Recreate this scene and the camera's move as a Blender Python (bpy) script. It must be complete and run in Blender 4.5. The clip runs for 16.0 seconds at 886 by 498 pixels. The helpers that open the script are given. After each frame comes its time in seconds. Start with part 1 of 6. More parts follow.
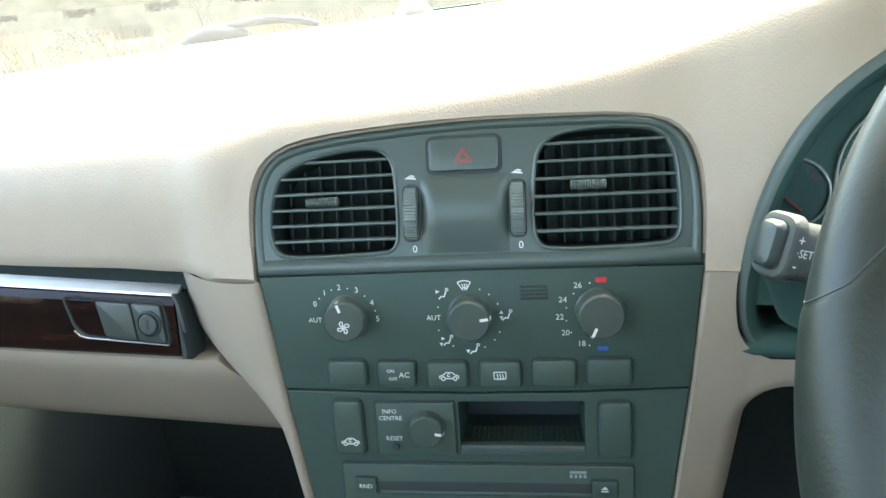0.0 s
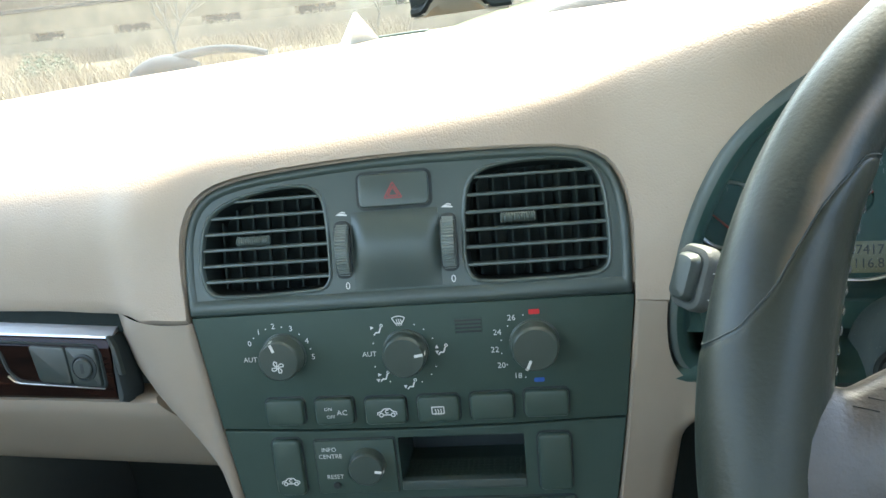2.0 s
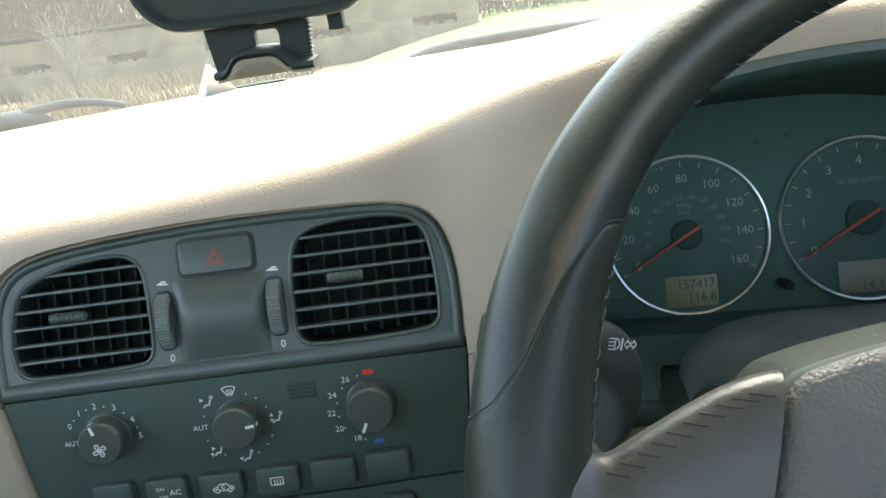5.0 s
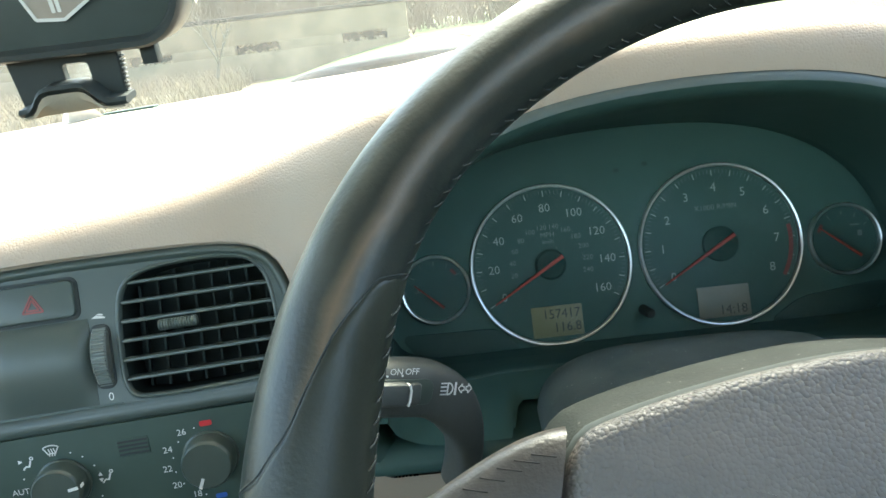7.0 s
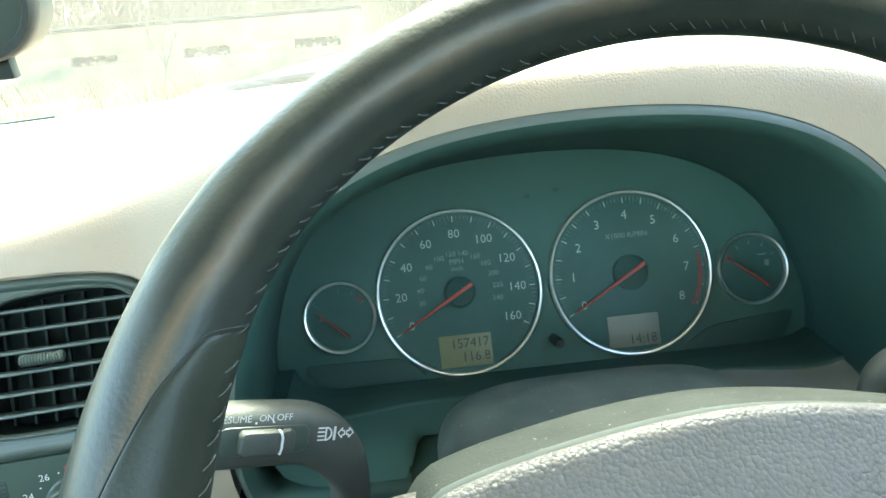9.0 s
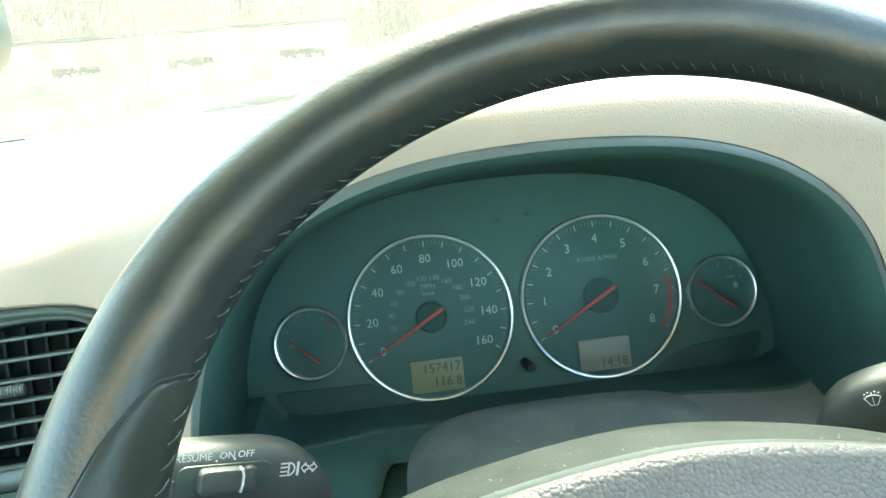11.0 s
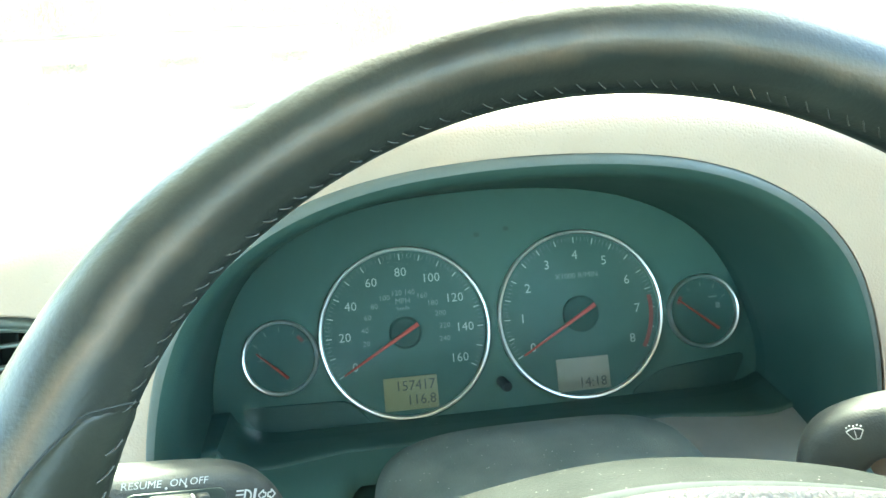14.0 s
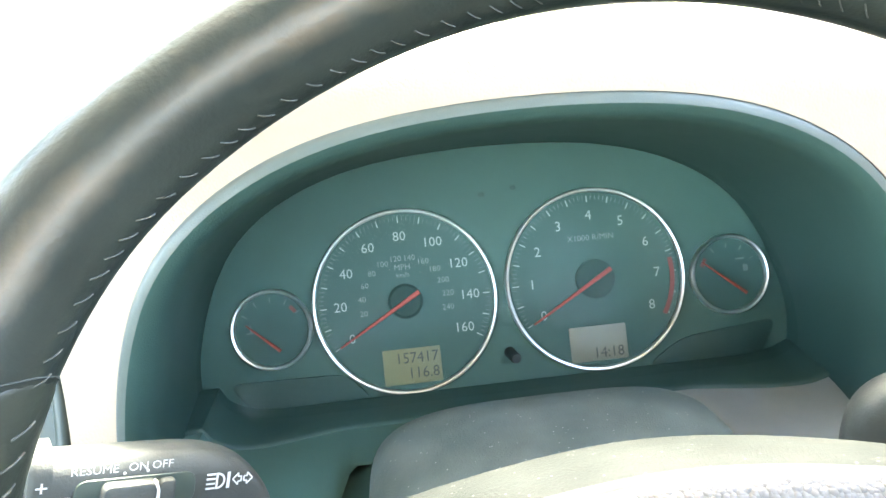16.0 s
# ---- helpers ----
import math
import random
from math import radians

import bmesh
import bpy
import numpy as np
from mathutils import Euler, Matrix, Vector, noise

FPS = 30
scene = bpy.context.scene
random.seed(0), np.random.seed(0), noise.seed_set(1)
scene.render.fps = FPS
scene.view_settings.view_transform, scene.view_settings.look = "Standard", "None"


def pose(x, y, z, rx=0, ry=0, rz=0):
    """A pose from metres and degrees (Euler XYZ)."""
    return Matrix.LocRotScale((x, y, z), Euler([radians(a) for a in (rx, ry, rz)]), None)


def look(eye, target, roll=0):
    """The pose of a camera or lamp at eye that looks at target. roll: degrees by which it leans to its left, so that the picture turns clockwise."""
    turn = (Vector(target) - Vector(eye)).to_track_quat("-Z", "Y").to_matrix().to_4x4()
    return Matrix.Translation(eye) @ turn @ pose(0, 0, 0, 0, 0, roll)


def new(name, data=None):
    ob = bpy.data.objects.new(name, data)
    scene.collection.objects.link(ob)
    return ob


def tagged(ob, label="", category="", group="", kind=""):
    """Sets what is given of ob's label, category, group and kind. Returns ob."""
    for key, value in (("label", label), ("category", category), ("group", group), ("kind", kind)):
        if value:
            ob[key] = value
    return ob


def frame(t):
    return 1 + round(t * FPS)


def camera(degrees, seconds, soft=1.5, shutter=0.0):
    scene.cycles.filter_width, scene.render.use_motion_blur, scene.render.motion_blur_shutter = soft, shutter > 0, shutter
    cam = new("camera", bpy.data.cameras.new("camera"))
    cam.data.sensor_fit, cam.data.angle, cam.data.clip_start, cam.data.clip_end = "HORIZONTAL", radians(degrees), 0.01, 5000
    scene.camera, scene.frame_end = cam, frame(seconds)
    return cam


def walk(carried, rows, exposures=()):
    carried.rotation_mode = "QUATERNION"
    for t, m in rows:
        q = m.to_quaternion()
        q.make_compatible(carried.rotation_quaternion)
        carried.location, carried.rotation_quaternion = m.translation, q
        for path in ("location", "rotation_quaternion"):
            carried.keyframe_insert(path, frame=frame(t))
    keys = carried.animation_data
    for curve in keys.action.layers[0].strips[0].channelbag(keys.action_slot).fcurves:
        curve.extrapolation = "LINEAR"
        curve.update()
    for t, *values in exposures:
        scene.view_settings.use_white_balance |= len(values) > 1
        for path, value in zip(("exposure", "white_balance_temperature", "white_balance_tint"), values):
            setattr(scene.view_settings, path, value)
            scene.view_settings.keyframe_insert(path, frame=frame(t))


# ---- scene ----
cam = camera(65.25, 16.0)
# seconds, place, turn
PATH = [
    (0.0, 0.0003, 0.0001, 1.1502, 68.07, 4.83, 12.99),
    (0.5, 0.0089, 0.0063, 1.1548, 68.03, 4.97, 12.78),
    (1.0, 0.0124, 0.0072, 1.1568, 68.35, 4.98, 12.25),
    (1.5, 0.0166, 0.0093, 1.1581, 68.49, 5.36, 11.53),
    (2.0, 0.0273, 0.0121, 1.1586, 69.00, 5.79, 10.83),
    (2.5, 0.0368, 0.0170, 1.1567, 69.22, 6.27, 9.90),
    (3.0, 0.0511, 0.0206, 1.1603, 69.52, 6.55, 9.06),
    (5.5, 0.0984, 0.0361, 1.1660, 70.81, 6.79, 2.52),
    (6.0, 0.1196, 0.0432, 1.1647, 70.91, 6.74, 1.04),
    (6.5, 0.1323, 0.0497, 1.1640, 71.15, 6.59, -0.25),
    (7.0, 0.1345, 0.0497, 1.1680, 71.27, 6.38, -1.33),
    (7.5, 0.1417, 0.0534, 1.1694, 71.32, 5.96, -2.12),
    (8.0, 0.1488, 0.0569, 1.1709, 71.47, 5.51, -2.99),
    (8.5, 0.1590, 0.0616, 1.1680, 71.91, 4.97, -4.11),
    (9.0, 0.1666, 0.0674, 1.1711, 71.64, 4.57, -4.89),
    (11.5, 0.1822, 0.0705, 1.1798, 72.48, 4.45, -6.33),
    (12.0, 0.1872, 0.0809, 1.1771, 72.16, 4.26, -6.56),
    (12.5, 0.1867, 0.0857, 1.1761, 72.19, 4.10, -6.56),
    (13.0, 0.1893, 0.0846, 1.1794, 72.81, 3.84, -6.24),
    (13.5, 0.1862, 0.0840, 1.1817, 73.10, 3.23, -6.74),
    (14.0, 0.1864, 0.0824, 1.1803, 72.83, 3.10, -6.72),
    (14.5, 0.1928, 0.0900, 1.1735, 72.25, 3.17, -6.82),
    (15.0, 0.1989, 0.0939, 1.1690, 71.35, 3.55, -6.72),
    (15.5, 0.2015, 0.0983, 1.1649, 70.64, 3.80, -6.30),
    (16.0, 0.1981, 0.1115, 1.1616, 70.87, 4.32, -5.60),
]
EXPOSURES = [(0.0, 4.22, 6900, 0), (1.5, 3.95, 6900, 1), (3.0, 3.6, 6900, 2), (5.5, 3.35, 6900, 0), (7.0, 3.7, 6850, -3), (8.5, 4.1, 6800, -8), (9.0, 4.42, 6800, -11), (11.5, 4.68, 6850, -14), (12.5, 5.0, 6850, -15), (13.5, 4.95, 6850, -15), (15.0, 5.27, 6850, -15), (15.5, 5.45, 6850, -13), (16.0, 5.6, 7200, 6)]
walk(cam, [(t, pose(x, y, z, rx, ry, rz)) for t, x, y, z, rx, ry, rz in PATH], EXPOSURES)

# ---- light ----
SUN_UP, SUN_ROUND = 56.0, 16.0
world = bpy.data.worlds.new("sky")
scene.world = world
world.use_nodes = True
wn = world.node_tree.nodes
sky = wn.new("ShaderNodeTexSky")
sky.sky_type, sky.sun_disc = "NISHITA", False
sky.sun_elevation, sky.sun_rotation = radians(SUN_UP), radians(SUN_ROUND)
sky.air_density, sky.dust_density = 1.0, 3.0
world.node_tree.links.new(sky.outputs[0], wn["Background"].inputs[0])
wn["Background"].inputs[1].default_value = 0.15
sun = new("sun", bpy.data.lights.new("sun", "SUN"))
sun.data.energy, sun.data.angle, sun.data.color = 1.9, radians(9), (1.0, 0.96, 0.9)
sun.matrix_world = look((0, 0, 0), (-math.sin(radians(SUN_ROUND)) * math.cos(radians(SUN_UP)), -math.cos(radians(SUN_ROUND)) * math.cos(radians(SUN_UP)), -math.sin(radians(SUN_UP))))

# ---- materials ----
def material(name, base, rough=0.5, metal=0.0, dark=None, scale=40.0, grain=0.0, grain_scale=900.0, cells=False, spec=0.5, coat=0.0, rough_var=0.08, stretch=None, relief=0.0006):
    """A procedural surface: base colour varied towards dark at a coarse scale, with fine relief."""
    m = bpy.data.materials.new(name)
    m.use_nodes = True
    n, l = m.node_tree.nodes, m.node_tree.links
    b = n["Principled BSDF"]
    b.inputs["Roughness"].default_value, b.inputs["Metallic"].default_value = rough, metal
    b.inputs["Specular IOR Level"].default_value = spec
    b.inputs["Coat Weight"].default_value, b.inputs["Coat Roughness"].default_value = coat, 0.08
    co = n.new("ShaderNodeTexCoord")
    vec = co.outputs["Object"]
    if stretch:
        mp = n.new("ShaderNodeMapping")
        mp.inputs["Scale"].default_value = stretch
        l.new(vec, mp.inputs["Vector"])
        vec = mp.outputs["Vector"]
    a = n.new("ShaderNodeTexNoise")
    a.inputs["Scale"].default_value, a.inputs["Detail"].default_value, a.inputs["Roughness"].default_value = scale, 6.0, 0.65
    l.new(vec, a.inputs["Vector"])
    ramp = n.new("ShaderNodeValToRGB")
    ramp.color_ramp.elements[0].position, ramp.color_ramp.elements[1].position = 0.3, 0.7
    dark = dark or tuple(c * 0.85 for c in base)
    ramp.color_ramp.elements[0].color, ramp.color_ramp.elements[1].color = (*dark, 1), (*base, 1)
    l.new(a.outputs["Fac"], ramp.inputs["Fac"])
    l.new(ramp.outputs["Color"], b.inputs["Base Color"])
    rr = n.new("ShaderNodeMapRange")
    rr.inputs["To Min"].default_value, rr.inputs["To Max"].default_value = rough - rough_var, rough + rough_var
    l.new(a.outputs["Fac"], rr.inputs["Value"])
    l.new(rr.outputs["Result"], b.inputs["Roughness"])
    if grain:
        if cells:
            g = n.new("ShaderNodeTexVoronoi")
            g.feature = "F1"
            g.inputs["Scale"].default_value = grain_scale
            sm = n.new("ShaderNodeMath")
            sm.operation = "MULTIPLY"
            l.new(g.outputs["Distance"], sm.inputs[0])
            l.new(g.outputs["Distance"], sm.inputs[1])
            out = sm.outputs[0]
            # bend the cells so that they read as hide
            w = n.new("ShaderNodeTexNoise")
            w.inputs["Scale"].default_value = grain_scale * 0.5
            l.new(vec, w.inputs["Vector"])
            mx = n.new("ShaderNodeMix")
            mx.data_type = "VECTOR"
            mx.inputs["Factor"].default_value = 0.0009
            l.new(vec, mx.inputs["A"])
            l.new(w.outputs["Color"], mx.inputs["B"])
            l.new(mx.outputs["Result"], g.inputs["Vector"])
        else:
            g = n.new("ShaderNodeTexNoise")
            g.inputs["Scale"].default_value, g.inputs["Detail"].default_value = grain_scale, 3.0
            l.new(vec, g.inputs["Vector"])
            out = g.outputs["Fac"]
        bump = n.new("ShaderNodeBump")
        bump.inputs["Strength"].default_value, bump.inputs["Distance"].default_value = grain, relief
        bump.invert = cells
        l.new(out, bump.inputs["Height"])
        l.new(bump.outputs["Normal"], b.inputs["Normal"])
    return m


def glass_material(name, tint=(0.97, 0.99, 0.98), gloss=0.03, dust=0.013):
    m = bpy.data.materials.new(name)
    m.use_nodes = True
    n, l = m.node_tree.nodes, m.node_tree.links
    n.remove(n["Principled BSDF"])
    t, g, mix = n.new("ShaderNodeBsdfTransparent"), n.new("ShaderNodeBsdfGlossy"), n.new("ShaderNodeMixShader")
    t.inputs["Color"].default_value = (*tint, 1)
    g.inputs["Roughness"].default_value = 0.03
    # faint streaks of wiped dirt
    co, no, mp, rr = n.new("ShaderNodeTexCoord"), n.new("ShaderNodeTexNoise"), n.new("ShaderNodeMapping"), n.new("ShaderNodeMapRange")
    mp.inputs["Scale"].default_value = (6.0, 1.5, 1.5)
    no.inputs["Scale"].default_value, no.inputs["Detail"].default_value = 5.0, 5.0
    rr.inputs["To Min"].default_value, rr.inputs["To Max"].default_value = gloss * 0.4, gloss * 1.6
    l.new(co.outputs["Object"], mp.inputs["Vector"])
    l.new(mp.outputs["Vector"], no.inputs["Vector"])
    l.new(no.outputs["Fac"], rr.inputs["Value"])
    l.new(rr.outputs["Result"], mix.inputs["Fac"])
    l.new(t.outputs[0], mix.inputs[1])
    l.new(g.outputs[0], mix.inputs[2])
    # film: dirt on the windscreen, imitated haze on the instrument lens
    film_, both = n.new("ShaderNodeBsdfTranslucent"), n.new("ShaderNodeMixShader")
    film_.inputs["Color"].default_value = (0.8, 0.8, 0.78, 1)
    dr = n.new("ShaderNodeMapRange")
    dr.inputs["To Min"].default_value, dr.inputs["To Max"].default_value = dust * 0.5, dust * 1.5
    l.new(no.outputs["Fac"], dr.inputs["Value"])
    l.new(dr.outputs["Result"], both.inputs["Fac"])
    l.new(mix.outputs[0], both.inputs[1])
    l.new(film_.outputs[0], both.inputs[2])
    l.new(both.outputs[0], n["Material Output"].inputs["Surface"])
    return m


BEIGE = material("beige_leatherette", (0.368, 0.300, 0.232), 0.55, dark=(0.336, 0.272, 0.210), scale=14, grain=0.6, grain_scale=850, cells=True, spec=0.35, relief=0.00026)
# darker than BEIGE: shade below the dash is put into this colour
BEIGE_PLAIN = material("beige_moulded_plastic", (0.278, 0.228, 0.174), 0.5, dark=(0.254, 0.208, 0.158), scale=22, grain=0.12, grain_scale=1400, spec=0.35)
DARK = material("charcoal_plastic", (0.039, 0.063, 0.050), 0.48, dark=(0.034, 0.055, 0.044), scale=30, grain=0.15, grain_scale=1600, spec=0.24)
PLATE = material("slate_soft_plastic", (0.050, 0.068, 0.060), 0.36, dark=(0.044, 0.060, 0.053), scale=18, grain=0.10, grain_scale=1800, spec=0.45)
SLAT = material("vent_slat_plastic", (0.076, 0.098, 0.089), 0.36, dark=(0.066, 0.085, 0.077), scale=18, grain=0.1, grain_scale=1800, spec=0.45)
RIBBED = material("ribbed_wheel_plastic", (0.135, 0.158, 0.145), 0.32, scale=60, spec=0.5)
BUTTON = material("button_rubber", (0.040, 0.064, 0.050), 0.40, dark=(0.035, 0.056, 0.044), scale=60, grain=0.12, grain_scale=2000, spec=0.4)
KNOB = material("dark_knob_plastic", (0.048, 0.064, 0.053), 0.34, dark=(0.042, 0.056, 0.046), scale=70, grain=0.12, grain_scale=2000, spec=0.45)
DEEP = material("unlit_duct_black", (0.026, 0.036, 0.033), 0.7, scale=60, spec=0.15)
BLACK = material("matt_black_plastic", (0.028, 0.035, 0.034), 0.6, scale=60, grain=0.1, grain_scale=1500, spec=0.3)
# teal cast of lens haze is mixed into the hood's base colour
HOOD = material("binnacle_haze_teal", (0.034, 0.073, 0.063), 0.5, dark=(0.029, 0.063, 0.054), scale=20, grain=0.2, grain_scale=1200, spec=0.3)
# paler than HOOD: light catching the lip is put into its colour
HOOD_LIP = material("top_lit_hood_lip", (0.078, 0.098, 0.090), 0.45, dark=(0.060, 0.078, 0.072), scale=25, grain=0.2, grain_scale=1200, spec=0.4)
# dial surround carries the same haze in its teal
DIAL_PLATE = material("dial_surround_plastic", (0.060, 0.124, 0.104), 0.6, dark=(0.052, 0.108, 0.090), scale=20, grain=0.2, grain_scale=1200, spec=0.3)
SHROUD = material("dusty_grey_plastic", (0.062, 0.067, 0.060), 0.55, dark=(0.050, 0.054, 0.048), scale=55, grain=0.35, grain_scale=1100, spec=0.35)
LEATHER = material("black_wheel_leather", (0.022, 0.029, 0.025), 0.35, dark=(0.011, 0.015, 0.013), scale=24, grain=0.40, grain_scale=650, spec=0.42, relief=0.00032, rough_var=0.08)
LEATHER_WORN = material("worn_grip_leather", (0.027, 0.032, 0.025), 0.36, dark=(0.016, 0.020, 0.015), scale=16, grain=0.36, grain_scale=600, spec=0.30, relief=0.00032, rough_var=0.1)
AIRBAG = material("pebbled_airbag_cover", (0.113, 0.105, 0.096), 0.42, dark=(0.094, 0.087, 0.080), scale=20, grain=1.0, grain_scale=700, cells=True, spec=0.40, relief=0.00050)
SPOKE_LEATHER = material("grey_brown_spoke_leather", (0.072, 0.067, 0.060), 0.36, dark=(0.048, 0.044, 0.039), scale=26, grain=0.8, grain_scale=700, spec=0.45, relief=0.0003, rough_var=0.1)


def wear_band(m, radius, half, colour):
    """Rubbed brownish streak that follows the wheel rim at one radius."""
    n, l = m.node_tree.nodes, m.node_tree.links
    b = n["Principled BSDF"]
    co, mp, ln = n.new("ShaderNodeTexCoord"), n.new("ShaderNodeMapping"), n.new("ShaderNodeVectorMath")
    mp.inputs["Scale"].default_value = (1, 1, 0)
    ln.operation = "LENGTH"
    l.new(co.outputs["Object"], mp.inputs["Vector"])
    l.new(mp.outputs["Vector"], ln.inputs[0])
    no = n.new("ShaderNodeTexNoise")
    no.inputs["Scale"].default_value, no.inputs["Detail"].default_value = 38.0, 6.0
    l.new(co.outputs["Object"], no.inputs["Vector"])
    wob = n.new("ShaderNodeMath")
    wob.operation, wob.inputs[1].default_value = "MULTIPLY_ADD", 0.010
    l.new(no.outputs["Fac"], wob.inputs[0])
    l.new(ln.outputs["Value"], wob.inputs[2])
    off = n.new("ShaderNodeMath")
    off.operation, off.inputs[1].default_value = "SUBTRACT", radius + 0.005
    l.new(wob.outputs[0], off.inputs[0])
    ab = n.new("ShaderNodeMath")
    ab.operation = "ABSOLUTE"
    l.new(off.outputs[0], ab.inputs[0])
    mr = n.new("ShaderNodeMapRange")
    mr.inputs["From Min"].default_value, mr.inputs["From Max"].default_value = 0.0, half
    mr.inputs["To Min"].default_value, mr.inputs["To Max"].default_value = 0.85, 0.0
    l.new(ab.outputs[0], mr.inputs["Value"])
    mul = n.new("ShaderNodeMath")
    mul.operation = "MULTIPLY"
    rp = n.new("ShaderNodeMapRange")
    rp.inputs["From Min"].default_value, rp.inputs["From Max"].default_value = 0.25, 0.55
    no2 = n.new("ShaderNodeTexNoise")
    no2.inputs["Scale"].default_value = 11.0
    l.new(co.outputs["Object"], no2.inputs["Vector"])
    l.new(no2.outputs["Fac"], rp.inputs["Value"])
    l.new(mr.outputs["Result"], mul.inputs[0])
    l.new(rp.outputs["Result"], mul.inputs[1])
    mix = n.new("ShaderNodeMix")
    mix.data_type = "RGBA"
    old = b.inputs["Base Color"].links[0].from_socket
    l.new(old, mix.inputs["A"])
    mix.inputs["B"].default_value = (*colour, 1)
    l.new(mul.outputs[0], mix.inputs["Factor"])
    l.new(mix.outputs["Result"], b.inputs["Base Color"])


def specks(m, scale, size, share, colour, haze):
    """Pale dust grains and a thin uneven film of dust."""
    n, l = m.node_tree.nodes, m.node_tree.links
    b = n["Principled BSDF"]
    co, vo, no, fi = n.new("ShaderNodeTexCoord"), n.new("ShaderNodeTexVoronoi"), n.new("ShaderNodeTexNoise"), n.new("ShaderNodeTexNoise")
    vo.inputs["Scale"].default_value = scale
    no.inputs["Scale"].default_value, no.inputs["Detail"].default_value = scale * 0.55, 2.0
    fi.inputs["Scale"].default_value, fi.inputs["Detail"].default_value = scale * 0.08, 8.0
    for q in (vo, no, fi):
        l.new(co.outputs["Object"], q.inputs["Vector"])
    near, some, dirt = n.new("ShaderNodeMapRange"), n.new("ShaderNodeMapRange"), n.new("ShaderNodeMapRange")
    near.inputs["From Min"].default_value, near.inputs["From Max"].default_value = size, size * 0.6
    some.inputs["From Min"].default_value, some.inputs["From Max"].default_value = 1 - share, 1 - share + 0.02
    dirt.inputs["From Min"].default_value, dirt.inputs["From Max"].default_value, dirt.inputs["To Max"].default_value = 0.35, 0.75, haze
    l.new(vo.outputs["Distance"], near.inputs["Value"])
    l.new(vo.outputs["Color"], some.inputs["Value"])
    l.new(fi.outputs["Fac"], dirt.inputs["Value"])
    mul, top = n.new("ShaderNodeMath"), n.new("ShaderNodeMath")
    mul.operation, top.operation = "MULTIPLY", "MAXIMUM"
    l.new(near.outputs["Result"], mul.inputs[0])
    l.new(some.outputs["Result"], mul.inputs[1])
    l.new(mul.outputs[0], top.inputs[0])
    l.new(dirt.outputs["Result"], top.inputs[1])
    mix = n.new("ShaderNodeMix")
    mix.data_type = "RGBA"
    l.new(b.inputs["Base Color"].links[0].from_socket, mix.inputs["A"])
    mix.inputs["B"].default_value = (*colour, 1)
    l.new(top.outputs[0], mix.inputs["Factor"])
    l.new(mix.outputs["Result"], b.inputs["Base Color"])


DUSTY = material("dust_covered_plastic", (0.088, 0.112, 0.102), 0.55, dark=(0.067, 0.087, 0.079), scale=45, grain=0.4, grain_scale=1100, spec=0.15)
specks(DUSTY, 430.0, 0.15, 0.30, (0.36, 0.36, 0.34), 0.16)
WEAVE = material("woven_black_shell", (0.036, 0.052, 0.049), 0.45, scale=60, spec=0.45)
wave = WEAVE.node_tree.nodes.new("ShaderNodeTexWave")
wave.bands_direction, wave.wave_profile = "DIAGONAL", "TRI"
wave.inputs["Scale"].default_value = 400.0
wave_co, wave_bump = WEAVE.node_tree.nodes.new("ShaderNodeTexCoord"), WEAVE.node_tree.nodes.new("ShaderNodeBump")
wave_bump.inputs["Strength"].default_value, wave_bump.inputs["Distance"].default_value = 0.15, 0.0002
WEAVE.node_tree.links.new(wave_co.outputs["Object"], wave.inputs["Vector"])
WEAVE.node_tree.links.new(wave.outputs["Fac"], wave_bump.inputs["Height"])
WEAVE.node_tree.links.new(wave_bump.outputs["Normal"], WEAVE.node_tree.nodes["Principled BSDF"].inputs["Normal"])
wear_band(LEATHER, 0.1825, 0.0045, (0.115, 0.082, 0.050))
DARK_THREAD = material("dark_thread", (0.028, 0.027, 0.024), 0.8, scale=300)
# base darkened below DUSTY to put in shade that the sun lamp misses
SHELL = material("dark_hub_plastic", (0.011, 0.014, 0.013), 0.7, dark=(0.008, 0.010, 0.009), scale=60, grain=0.5, grain_scale=900, spec=0.10)
specks(SHELL, 430.0, 0.16, 0.34, (0.12, 0.12, 0.11), 0.05)
SHELF = material("pale_grey_plastic", (0.235, 0.250, 0.235), 0.6, dark=(0.205, 0.218, 0.205), scale=40, grain=0.2, grain_scale=1100, spec=0.3)
THREAD = material("grey_thread", (0.052, 0.056, 0.050), 0.8, scale=300)
CHROME = material("polished_ring", (0.820, 0.830, 0.830), 0.30, metal=1.0, scale=80, rough_var=0.05)
# faces and hubs are coloured teal for the lens haze too
FACE = material("dial_face", (0.047, 0.104, 0.089), 0.55, dark=(0.041, 0.091, 0.078), scale=90, spec=0.3)
HUB = material("dark_needle_hub", (0.033, 0.070, 0.060), 0.6, scale=90, spec=0.12)
WHITE = material("white_print", (0.62, 0.62, 0.59), 0.6, scale=200)
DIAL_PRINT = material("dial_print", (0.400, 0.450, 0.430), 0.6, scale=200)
GREY_PRINT = material("faded_print", (0.220, 0.260, 0.255), 0.6, scale=200)
RED = material("red_print", (0.55, 0.02, 0.025), 0.5, scale=200)
RED_DULL = material("dull_red_print", (0.220, 0.046, 0.042), 0.5, scale=200)
BLUE = material("blue_print", (0.02, 0.09, 0.35), 0.5, scale=200)
NEEDLE = material("orange_needle", (0.40, 0.045, 0.028), 0.45, scale=200)
LCD = material("lcd_panel", (0.200, 0.200, 0.110), 0.35, dark=(0.174, 0.174, 0.096), scale=60)
LCD_GREY = material("grey_lcd_panel", (0.205, 0.200, 0.150), 0.35, dark=(0.178, 0.174, 0.131), scale=60)
